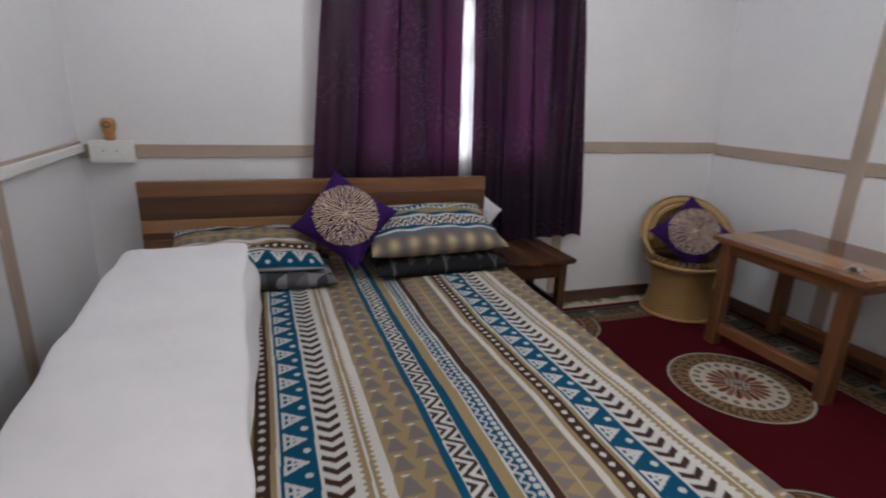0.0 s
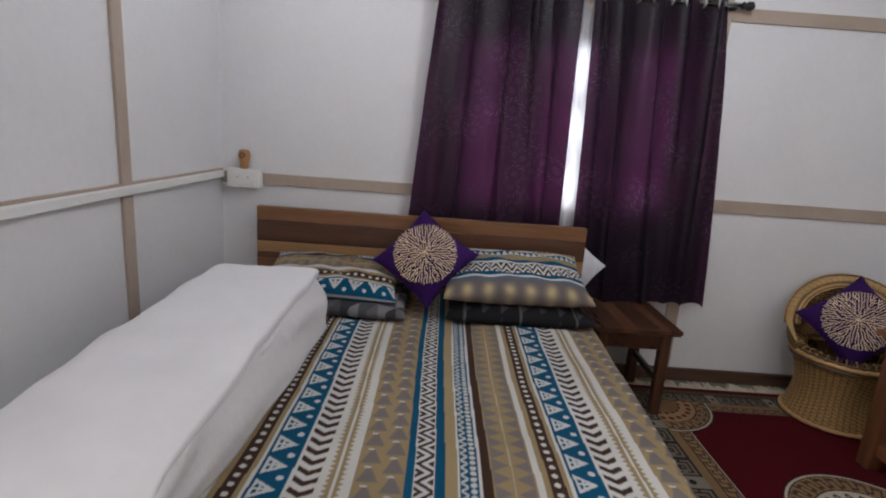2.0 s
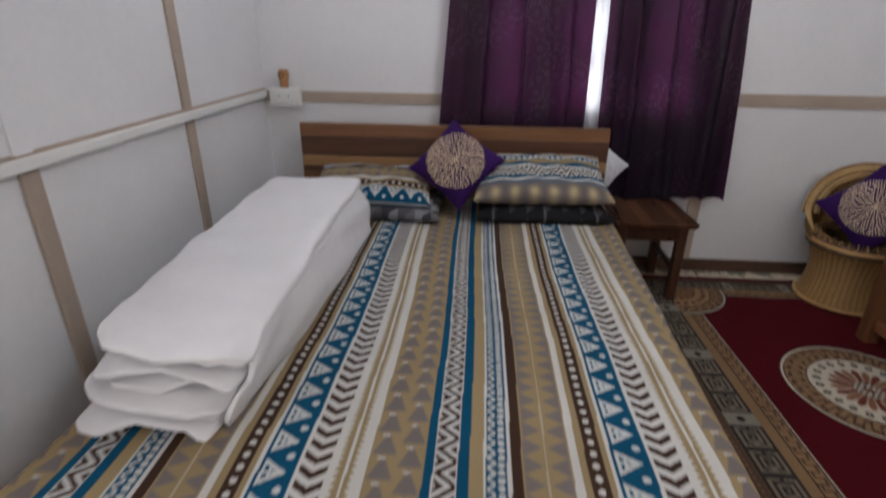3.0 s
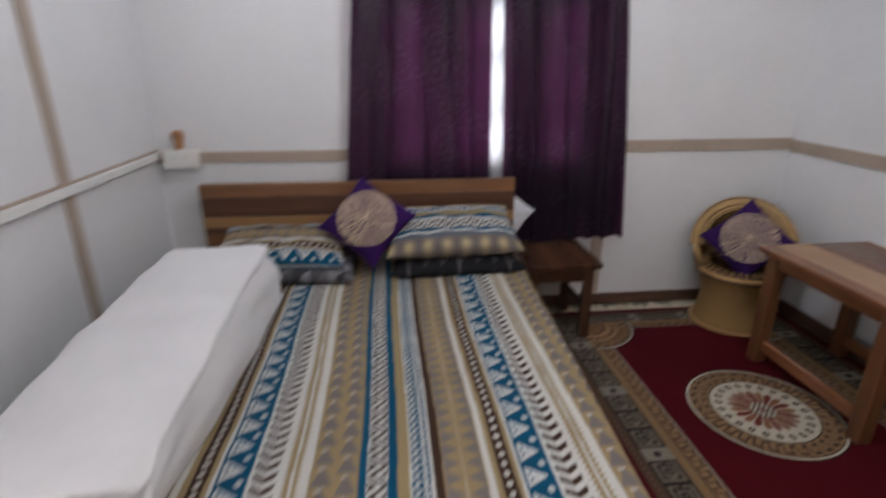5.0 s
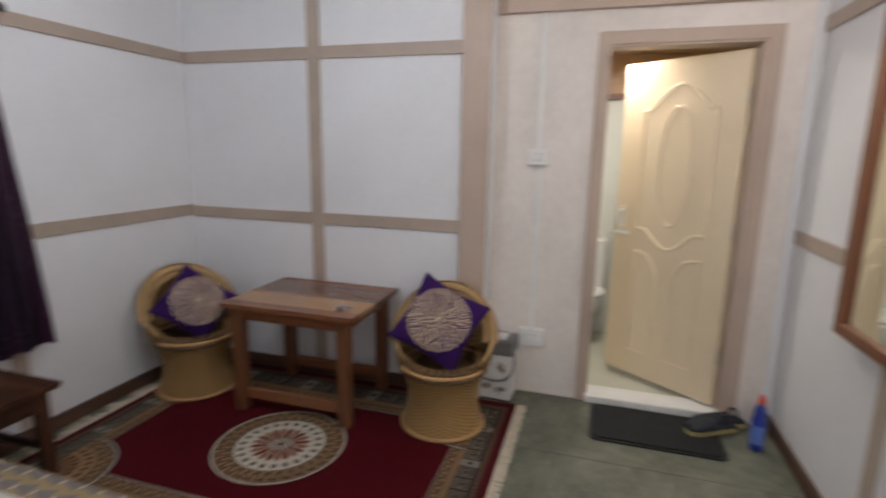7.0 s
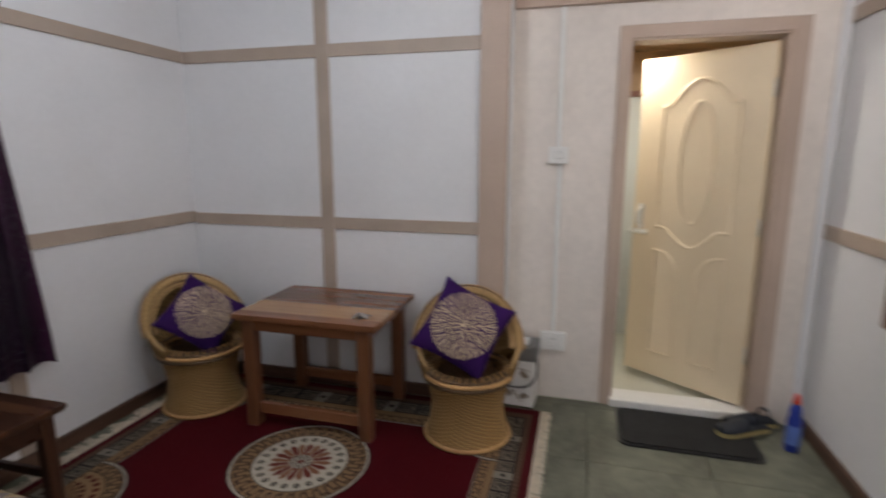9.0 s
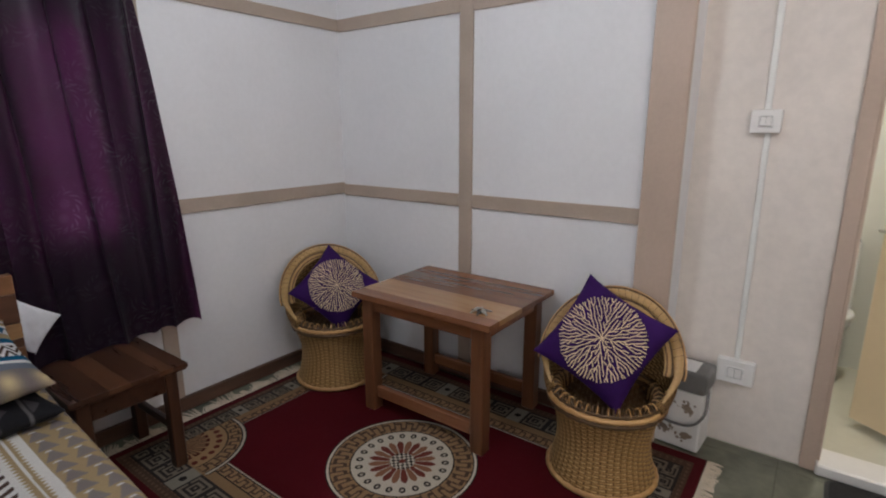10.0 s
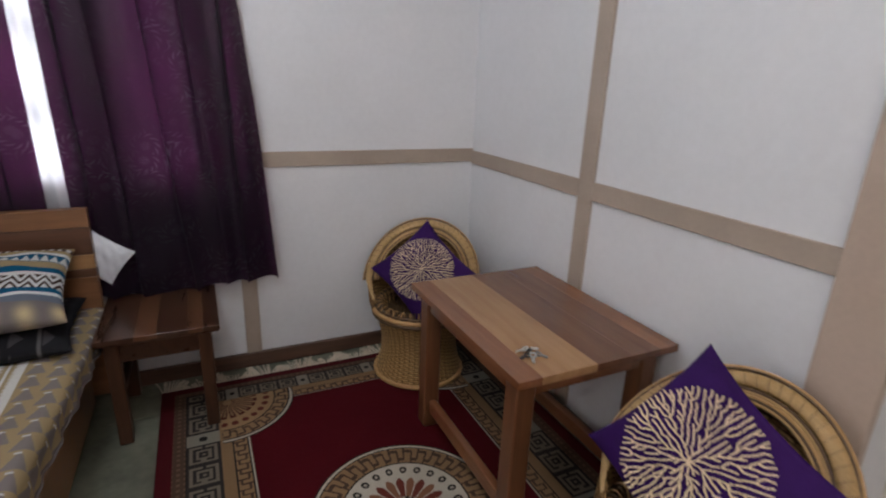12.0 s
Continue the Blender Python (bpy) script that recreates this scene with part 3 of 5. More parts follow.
part("bolt_plate", box(-0.044, -0.036, LW - 0.1, LW - 0.01, 0.885, 0.915, 0.002), M_SATIN, bolt)
for z in (0.25, 0.95, 1.65):
    part("hinge", tube([(-0.036, 0.0, z), (-0.036, 0.0, z + 0.09)], 0.007, 8), M_STEEL, leaf, "steel butt hinge", True)

# ---- bed ----
rng = np.random.default_rng(4)
C_TEAL, C_TAN, C_GREY, C_WHITE, C_BROWN = (np.array(v) for v in ((0.003, 0.078, 0.155), (0.33, 0.245, 0.13), (0.195, 0.165, 0.16), (0.64, 0.625, 0.60), (0.055, 0.028, 0.018)))
C_BEIGE = np.array((0.56, 0.49, 0.38))


def tri_fold(v, period):
    """0 at the edges and 1 in the middle of each period."""
    f = np.mod(v / period, 1.0)
    return 1 - np.abs(2 * f - 1)


def ethnic(u, v):
    """Colours of the striped ethnic print: u across the stripes, v along them, in metres."""
    u, v = np.broadcast_arrays(np.asarray(u, float), np.asarray(v, float))
    s = np.mod(u, 0.8)
    out = np.empty(u.shape + (3,))
    out[:] = C_TAN

    def band(a, b, color):
        out[(s >= a) & (s < b)] = color

    def put(mask, color):
        out[mask] = color

    # zigzag, brown on white
    zz = np.mod((s - tri_fold(v, 0.072) * 0.046) / 0.034, 1.0)
    m = (s < 0.055)
    put(m, C_WHITE)
    put(m & (zz < 0.52) & (s > 0.003) & (s < 0.052), C_BROWN)
    band(0.055, 0.081, C_TEAL)
    band(0.081, 0.113, C_TAN * 1.08)
    # blue with white triangles and dots
    m = (s >= 0.113) & (s < 0.167)
    put(m, C_TEAL)
    put(m & (s < 0.119), C_WHITE)
    q = (s - 0.121) / 0.02
    put(m & (q > 0) & (q < 1) & (np.abs(np.abs(np.mod(v / 0.03, 1) * 2 - 1) - q) < 0.28), C_WHITE * 0.9)
    d = np.hypot(s - 0.154, np.mod(v, 0.022) - 0.011)
    put(m & (d < 0.0085), C_WHITE * 0.95)
    band(0.167, 0.176, C_WHITE)
    band(0.176, 0.201, C_BROWN)
    # soft triangles, two columns
    m = (s >= 0.201) & (s < 0.314)
    f = tri_fold(v, 0.054)
    for a, b, rev in ((0.206, 0.254, 0), (0.261, 0.309, 1)):
        k = (s - a) / (b - a)
        k = 1 - k if rev else k
        put(m & (s > a) & (s < b) & (f * 0.95 > k), C_GREY * 1.05)
    band(0.255, 0.259, C_BEIGE * 0.8)
    band(0.314, 0.333, C_WHITE)
    m = (s >= 0.350) & (s < 0.389)
    put(m, C_BROWN)
    put(m & (np.hypot(s - 0.3695, np.mod(v, 0.036) - 0.018) < 0.0085), C_WHITE)
    band(0.402, 0.411, C_WHITE)
    # teal with pierced white triangles
    m = (s >= 0.411) & (s < 0.495)
    put(m, C_TEAL)
    p = 0.0935
    a = np.mod(v, p) / p
    k = (s - 0.419) / 0.06
    half = 0.40 * (1 - k)
    inside = (k > 0) & (k < 1) & (np.abs(a - 0.5) < half)
    put(m & inside, C_WHITE)
    hole = (np.abs(a - 0.5) < half - 0.13) & (k > 0.13)
    net = (np.abs(a - 0.5) < 0.045) | (np.abs(k - 0.33) < 0.055) | (np.abs(k - 0.6) < 0.05)
    put(m & inside & hole & ~net, C_TEAL)
    aa = np.minimum(a, 1 - a) * p
    put(m & (np.hypot(s - 0.473, aa) < 0.0095), C_WHITE)
    band(0.495, 0.504, C_WHITE)
    # chevrons
    m = (s >= 0.504) & (s < 0.566)
    put(m, C_WHITE)
    k = np.abs((s - 0.535) / 0.031)
    put(m & (np.mod(v / 0.042 - 0.5 * k, 1.0) < 0.5), C_BROWN)
    # toothed white lines
    band(0.566, 0.591, C_WHITE)
    m = (s > 0.582) & (s < 0.597)
    put(m, C_TAN * 1.05)
    put(m & ((s - 0.582) / 0.012 < tri_fold(v, 0.02)), C_WHITE)
    band(0.604, 0.611, C_WHITE)
    m = (s > 0.618) & (s < 0.652)
    put(m, C_WHITE)
    put(m & ((s - 0.618) / 0.012 < tri_fold(v, 0.02)), C_TAN * 1.05)
    # large triangles with pale dashes
    m = (s >= 0.652) & (s < 0.779)
    put(m, C_TAN)
    for a0, b0, off in ((0.654, 0.715, 0.0), (0.717, 0.778, 0.0375)):
        k = (s - a0) / (b0 - a0)
        g = np.mod(v + off, 0.075) / 0.075
        col_ = m & (k > 0) & (k < 1)
        put(col_ & (np.abs(k - 0.5) < 0.49 * (1 - g)) & (g > 0.04), C_GREY)
        put(col_ & (((k - 0.42) / 0.17) ** 2 + ((g - 0.86) / 0.055) ** 2 < 1), C_WHITE * 0.85)
    band(0.779, 0.8, C_TEAL)
    return out


BL, BR, BF, BH, BZ = -0.025, 1.62, 0.875, 3.075, 0.468
bed = thing("double_bed", "wooden double bed with a two-tone plank headboard", "bed")
hb = part("headboard", box(-0.055, 1.695, 3.085, 3.127, 0.06, 0.60, 0.003), M_WOOD_M, bed, "walnut headboard in dark and light planks")
for z0, z1, mt in ((0.60, 0.634, M_WOOD_D), (0.635, 0.694, M_WOOD_L), (0.695, 0.806, M_WOOD_D), (0.807, 0.88, M_WOOD_M)):
    part("plank", box(-0.055, 1.695, 3.085, 3.127, z0, z1, 0.003), mt, hb)
part("side_panel", box(BR - 0.045, BR - 0.012, BF + 0.03, 3.085, 0.03, 0.335, 0.004), M_WOOD_M, bed)
part("side_panel", box(BL + 0.012, BL + 0.045, BF + 0.03, 3.085, 0.03, 0.335, 0.004), M_WOOD_M, bed)
part("foot_panel", box(BL + 0.012, BR - 0.012, BF - 0.005, BF + 0.028, 0.03, 0.36, 0.004), M_WOOD_M, bed)
for x in (BL + 0.012, BR - 0.082):
    part("leg", box(x, x + 0.07, BF + 0.0, BF + 0.06, 0, 0.03), M_LEG, bed)
mattress = tagged(part("mattress", box(BL + 0.03, BR - 0.065, BF + 0.04, 3.08, 0.31, BZ - 0.012, 0.03, 3), M_QUILT), "mattress under the printed bedspread", "mattress")

# bedspread: lies on the top, turns over the edges and hangs
nu, nv = 720, 600
hang = 0.105
us = np.linspace(BL - hang, BR + hang + 0.07, nu)
vs = np.linspace(BF - 0.16, BH, nv)
U, V = np.meshgrid(us, vs, indexing="ij")


def draped(d, r=0.03):
    """Way past an edge -> (outward, drop) round a radius."""
    arc = r * math.pi / 2
    t = np.clip(d / arc, 0, 1) * math.pi / 2
    return r * np.sin(t), r * (1 - np.cos(t)) + np.clip(d - arc, 0, None)


ox0, dz0 = draped(np.clip(BL + 0.02 - U, 0, None))
edge_r = 1.57 + 0.05 * (V - 0.9)
ox1, dz1 = draped(np.clip(U - edge_r, 0, 0.115))
oy, dzf = draped(np.clip(BF + 0.02 - V, 0, None))
P = np.stack([np.clip(U, BL + 0.02, edge_r) - ox0 + ox1, np.clip(V, BF + 0.02, None) - oy, BZ - np.maximum(np.maximum(dz0, dz1), dzf)], -1)
side = (dz0 + dz1) > 0.03
P[..., 0] += np.where(side, (0.006 * np.sin(V * 31) + 0.004 * np.sin(V * 71 + 1)) * np.clip((dz0 + dz1) * 9, 0, 1), 0)
P[..., 1] += np.where(dzf > 0.03, 0.006 * np.sin(U * 27), 0)
flat = np.clip(1 - (dz0 + dz1 + dzf) * 20, 0, 1)
P[..., 2] += flat * (0.003 * np.sin(U * 9 + 2 * np.sin(V * 3)) + 0.002 * np.sin(V * 17 + U * 5) + 0.0025 * np.sin(U * 4 - V * 6))
wob = 0.004 * np.sin(V * 2.3 + 1.5 * U) + 0.002 * np.sin(V * 5.1 + 1 + 2 * U)
across = U - 0.89 + wob
for _ in range(2):
    across = np.where(across > 0.777, across - 0.0615, across)
col = ethnic(across, V - 0.02)
hem = (U < BL - hang + 0.012) | (U > edge_r + 0.103)
col[hem] = C_GREY * 0.7
spread = sheet("bedspread", P, col, M_SPREAD)
tagged(spread, "cotton bedspread with blue, tan and white ethnic stripes", "bedspread")
for edge in (P[0, ::6], P[-1, ::6], P[::6, 0]):
    part("hem", tube([tuple(q) for q in edge], 0.0035, 6), M_HEM, spread, "dark stitched hem", True)


def pillow(name, w, h, t, color, at, material, label, category, group="", puff=0.55, wrinkle=0.006, seed=0, n=70):
    """A stuffed pillow, w along x, h along y; color(x, y) prints it."""
    a, b = np.linspace(-1, 1, n), np.linspace(-1, 1, n)
    A, B = np.meshgrid(a, b, indexing="ij")
    prof = (np.clip(1 - np.abs(A) ** 2.6, 0, 1) * np.clip(1 - np.abs(B) ** 2.6, 0, 1)) ** puff
    pinch = 1 - 0.07 * (np.clip(1 - A ** 2, 0, 1) * np.abs(B) ** 3 + 0)
    pin2 = 1 - 0.07 * (np.clip(1 - B ** 2, 0, 1) * np.abs(A) ** 3)
    wr = wrinkle * (np.sin(A * 7 + 3 * B + seed) * np.sin(B * 9 - 2 * A + seed * 2) + 0.6 * np.sin(A * 15 + B * 11 + seed)) * prof
    X, Y = A * w / 2 * pin2, B * h / 2 * pinch
    top = np.stack([X, Y, prof * t / 2 + wr], -1)
    bot = np.stack([X, Y, -prof * t / 2], -1)[::-1]
    P = np.concatenate([top, bot], 0)
    C2 = color(A * w / 2, B * h / 2) if color else np.ones(A.shape + (3,)) * 0.5
    ob = sheet(name, P, np.concatenate([C2, C2[::-1]], 0), material, closed_u=True)
    ob.matrix_world = at
    return tagged(ob, label, category, group)


def dark_print(x, y):
    c = np.empty(x.shape + (3,))
    c[:] = (0.014, 0.0135, 0.016)
    k = (np.mod(x / 0.09, 1) + np.abs(np.mod(y / 0.1, 1) - 0.5)) < 0.42
    c[k] = (0.06, 0.056, 0.06)
    c[np.abs(np.mod(x + 0.13, 0.26) - 0.13) < 0.004] = (0.11, 0.105, 0.105)
    return c


def studded(x, y):
    """Bands of the upright pillow: studs below, zigzag, blue lines and teeth above."""
    c = np.empty(x.shape + (3,))
    c[:] = C_TAN
    s = (y + 0.22) / 0.44

    def put(m, color):
        c[m] = color

    put(s < 0.20, C_GREY * 0.8)
    f = np.exp(-((np.mod(x, 0.098) - 0.049) / 0.024) ** 2 - ((s - 0.09) / 0.07) ** 2)
    glow = (s < 0.20)[..., None] * f[..., None]
    c = c * (1 - glow) + np.array((0.52, 0.41, 0.23)) * glow
    rows = ((0.20, 0.27, C_TEAL * 0.5 + C_GREY * 0.6), (0.27, 0.30, C_WHITE), (0.30, 0.35, C_TEAL), (0.35, 0.52, C_BROWN), (0.52, 0.55, C_WHITE), (0.55, 0.61, C_TEAL), (0.61, 0.69, C_TAN), (0.69, 0.80, C_TEAL), (0.80, 0.83, C_WHITE), (0.88, 0.93, C_BROWN))
    for a, b_, color in rows:
        c[(s >= a) & (s < b_)] = color
    z = (s - 0.35) / 0.17
    c[(z > 0) & (z < 1) & (np.mod(z + 0.55 * tri_fold(x, 0.05), 0.5) < 0.25)] = C_WHITE
    c[(s > 0.70) & (s < 0.79) & ((s - 0.70) / 0.09 < tri_fold(x, 0.03))] = C_WHITE * 0.9
    c[(s > 0.885) & (s < 0.925) & (np.mod(x, 0.026) < 0.012)] = C_WHITE * 0.8
    return c


def patched(x, y):
    """Triangles in greys."""
    c = np.empty(x.shape + (3,))
    a, b_ = np.mod(x / 0.085, 1.0), np.mod(y / 0.085, 1.0)
    k = np.mod(np.floor(x / 0.085) * 3 + np.floor(y / 0.085) * 5 + (a > b_) * 2, 4)
    for n, g in enumerate((0.05, 0.14, 0.25, 0.09)):
        c[k == n] = (g, g * 0.97, g * 1.04)
    return c


pillow("pillow", 0.77, 0.44, 0.11, patched, pose(0.418, 2.815, BZ + 0.045, 3, 0, -3), M_SPREAD, "grey patchwork pillow lying flat on the bed", "pillow", "pillows on the bed", 0.4, 0.005, 1, 130)
pillow("pillow", 0.70, 0.42, 0.11, dark_print, pose(1.31, 2.832, BZ + 0.045, 3, 0, 2), M_SPREAD, "near-black printed pillow lying flat on the bed", "pillow", "pillows on the bed", 0.4, 0.005, 2, 130)
pillow("pillow", 0.71, 0.42, 0.14, studded, pose(1.297, 2.85, BZ + 0.19, 19, 0, 3), M_SPREAD, "striped blue and tan pillow with a studded pattern", "pillow", "pillows on the bed", 0.42, 0.006, 3, 260)
pillow("pillow", 0.67, 0.41, 0.12, lambda x, y: ethnic(0.495 - (y + 0.205) * 0.95, x), pose(0.412, 2.825, BZ + 0.136, 12, 0, -2), M_SPREAD, "striped blue and tan pillow with white triangles", "pillow", "pillows on the bed", 0.42, 0.006, 5, 260)


def branches(seed, R):
    """Forking strips that spread from the middle of a disc, as lists of 2D points."""
    r = random.Random(seed)
    out, levels = [], 10
    prev = [(0.0, k * 2 * math.pi / 9) for k in range(9)]
    for lv in range(1, levels + 1):
        rad = R * lv / levels
        n = max(9, int(2 * math.pi * rad / 0.0128))
        here = [(rad + R / levels * r.uniform(-0.22, 0.22), (k + r.uniform(0.32, 0.68)) * 2 * math.pi / n) for k in range(n)]
        live = [q for q in prev if r.random() < 0.86] if lv > 2 else prev
        for q, a in here:
            q0, b = min(live, key=lambda p: abs(math.remainder(p[1] - a, 2 * math.pi)) * rad + 0.3 * abs(p[0] - q))
            am = a + math.remainder(b - a, 2 * math.pi) * 0.25
            qm = (q0 + q) / 2
            out.append([(q0 * math.cos(b), q0 * math.sin(b)), (qm * math.cos(am), qm * math.sin(am)), (q * math.cos(a), q * math.sin(a))])
        prev = here
    return out


def cushion(at, label, seed):
    """A square purple cushion with a disc of forking felt strips sewn on."""
    w, t, n = 0.385, 0.135, 46
    a = np.linspace(-1, 1, n)
    A, B = np.meshgrid(a, a, indexing="ij")

    def high(x, y):
        return (np.clip(1 - np.abs(x) ** 2.4, 0, 1) * np.clip(1 - np.abs(y) ** 2.4, 0, 1)) ** 0.5 * t / 2

    X, Y = A * w / 2 * (1 - 0.10 * np.clip(1 - B ** 2, 0, 1) * np.abs(A) ** 3), B * w / 2 * (1 - 0.10 * np.clip(1 - A ** 2, 0, 1) * np.abs(B) ** 3)
    top, bot = np.stack([X, Y, high(A, B)], -1), np.stack([X, Y, -high(A, B)], -1)[::-1]
    base = thing("cushion", label, "cushion", at, "purple cushions")
    sheet("cover", np.concatenate([top, bot], 0), None, M_PURPLE, base, closed_u=True)
    bm = bmesh.new()
    R = 0.158
    tip = random.Random(seed + 1)
    for line in branches(seed, R):
        rise = tip.uniform(0.0, 0.006) if tip.random() < 0.6 else tip.uniform(0.006, 0.014)
        for seg, ((x0, y0), (x1, y1)) in enumerate(zip(line, line[1:])):
            d = Vector((x1 - x0, y1 - y0))
            if d.length < 1e-6:
                continue
            s = Vector((-d.y, d.x)).normalized()
            hw = 0.0021
            ring = []
            for lift, (x, y) in ((0.0, (x0, y0)), (rise * seg, (x1 + d.x * 0.05, y1 + d.y * 0.05))):
                z = float(high(x / (w / 2), y / (w / 2))) + lift
                ring.append([bm.verts.new((x + s.x * k * hw, y + s.y * k * hw, z + e)) for k, e in ((-1, -0.001), (-0.8, 0.0042), (0.8, 0.0042), (1, -0.001))])
            p, q = ring
            for k in range(3):
                bm.faces.new((p[k], p[k + 1], q[k + 1], q[k]))
            bm.faces.new(p[::-1])
            bm.faces.new(q)
    part("applique", bm, M_FELT, base, "cream felt strips forking from the middle")
    return base


cushion(pose(0.858, 2.80, 0.735, 55, 0, -4) @ pose(0, 0, 0, 0, 0, 53) @ Matrix.Scale(0.95, 4), "purple cushion with cream branching applique on the bed", 11)

# folded quilts
quilt = thing("folded_quilt", "stack of folded white quilts on the bed", "quilt")


def quilt_layer(x0, x1, y0, y1, z0, z1, seed, lean_near=0.0, lean_far=0.0):
    """One fold: a soft slab whose long fold is rounded and whose top sags."""
    n, m = 90, 64
    tt = np.linspace(0, 1, n) ** 1.4
    ang = np.linspace(0, 2 * math.pi, m, endpoint=False)
    Yv, A = np.meshgrid(tt, ang, indexing="ij")
    hx, hz = (x1 - x0) / 2, (z1 - z0) / 2
    ca, sa = np.cos(A), np.sin(A)
    ex = 0.32
    X = np.sign(ca) * np.abs(ca) ** ex * hx
    Z = np.sign(sa) * np.abs(sa) ** 0.6 * hz
    end = np.clip(np.minimum(Yv, 1 - Yv) / 0.055, 0, 1)
    end = np.sqrt(1 - (1 - end) ** 2)
    cx, k = (x0 + x1) / 2, X / hx
    near = (1 - Yv) ** 7
    corner = np.abs(k) ** 4
    wv = 0.005 * np.sin(Yv * 9 + seed) + 0.003 * np.sin(Yv * 23 + seed * 3)
    crump = 0.007 * np.sin(k * 3.1 + seed * 2) + 0.005 * np.sin(k * 7.3 + seed * 5) + 0.003 * np.sin(k * 17 + seed * 3)
    P = np.stack([cx + X * (0.90 + 0.10 * end) + wv + lean_far + (lean_near - lean_far) * (1 - Yv) ** 3,
                  y0 + (y1 - y0) * Yv + (0.014 * np.sin(k * 2.6 + seed) + 0.006 * np.sin(k * 9 + seed) + 0.05 * corner * (k < 0)) * near,
                  (z0 + z1) / 2 + 0.09 * (z0 - BZ) * Yv + Z * (0.22 + 0.78 * end) * (1 - 0.35 * near) + 0.004 * np.sin(k * 5 + Yv * 60 + seed) * near + 0.005 * np.sin(Yv * 14 + X * 12 + seed) + 0.003 * np.sin(Yv * 37 + seed) + (crump - 0.012 * k ** 2) * near], -1)
    ob = sheet("fold", np.swapaxes(P, 0, 1), None, M_QUILT, quilt, closed_u=True)
    bm = bmesh.new()
    bm.from_mesh(ob.data)
    bmesh.ops.holes_fill(bm, edges=[e for e in bm.edges if e.is_boundary], sides=200)
    bmesh.ops.recalc_face_normals(bm, faces=bm.faces)
    bm.to_mesh(ob.data)
    bm.free()
    ob.data.polygons.foreach_set("use_smooth", [True] * len(ob.data.polygons))


zq = BZ + 0.002
for k, (dz, dx0, dx1, dy) in enumerate(((0.038, 0.0, -0.028, -0.03), (0.032, 0.03, -0.02, 0.012), (0.038, -0.012, -0.012, -0.022), (0.030, 0.03, -0.014, 0.022), (0.036, 0.004, -0.004, -0.004), (0.028, 0.034, -0.006, 0.035), (0.050, -0.014, 0.004, -0.004))):
    quilt_layer(0.012 + dx0, 0.41 + dx1, 1.10 + dy, 2.50 - k * 0.003, zq, zq + dz + 0.004, 1.7 * k + 0.6, -0.03 + 0.015 * k, 0.02)
    zq += dz
# the outer turn of the quilt covers the long side of the stack
n, m = 110, 30
S, Q = np.meshgrid(np.linspace(0, 1, n), np.linspace(0, 1, m), indexing="ij")
bulge = 0.009 * np.sin(Q * 7 + 3 * np.sin(S * 4)) * np.sin(Q * math.pi)
PX = 0.385 + 0.046 * np.sin(np.clip(Q * 2.2, 0, 1) * math.pi / 2) + bulge + (1 - S) ** 3 * (0.05 - 0.12 * Q) + 0.02 * S * Q + 0.004 * np.sin(S * 19 + Q * 2)
PZ = zq - 0.014 - 0.035 * (1 - S) ** 9 * (1 - Q) - (zq - 0.010 - BZ - 0.012) * Q ** 1.1 + 0.003 * np.sin(S * 17 + Q * 4)
PY = 1.125 + (2.46 - 1.125) * S + 0.010 * np.sin(Q * 6) + 0.012 * np.sin(Q * 14) * (1 - S) ** 8
cover = sheet("outer_fold", np.stack([PX, PY, PZ], -1), None, M_QUILT, quilt)
cover.modifiers.new("thickness", "SOLIDIFY").thickness = 0.014

# white wrapped pillow behind the headboard's end
pillow("wrapped_pillow", 0.21, 0.17, 0.03, None, pose(1.70, 3.133, 0.672, 90, 38, 0), M_BAG, "white pillow in clear wrap tucked behind the headboard", "pillow", "", 0.5, 0.0025, 8, 40)

# ---- nightstand ----
ns = thing("nightstand", "dark-stained wooden bedside stool table", "nightstand")
top = part("tabletop", box(1.705, 2.118, 2.748, 3.19, 0.437, 0.449, 0.002), M_STOOL_D, ns)
for x0, x1, mt in ((1.70, 1.8298, M_STOOL_D), (1.83, 1.9048, M_STOOL_L), (1.905, 2.0098, M_STOOL_D), (2.01, 2.0628, M_STOOL_L), (2.063, 2.122, M_STOOL_D)):
    part("plank", box(x0, x1, 2.742, 3.195, 0.447, 0.466, 0.0008), mt, top)
for x, y in ((1.725, 2.77), (2.04, 2.77), (1.725, 3.12), (2.04, 3.12)):
    part("leg", box(x, x + 0.048, y, y + 0.048, 0, 0.437, 0.004), M_LEG_D, ns)
for x0, x1, y0, y1 in ((1.773, 2.04, 2.775, 2.797), (1.773, 2.04, 3.141, 3.163), (1.73, 1.752, 2.818, 3.12), (2.061, 2.083, 2.818, 3.12)):
    part("apron", box(x0, x1, y0, y1, 0.355, 0.437, 0.003), M_STOOL_D, ns)
for x in (1.738, 2.053):
    part("stretcher", box(x, x + 0.022, 2.818, 3.12, 0.165, 0.2, 0.003), M_STOOL_D, ns)

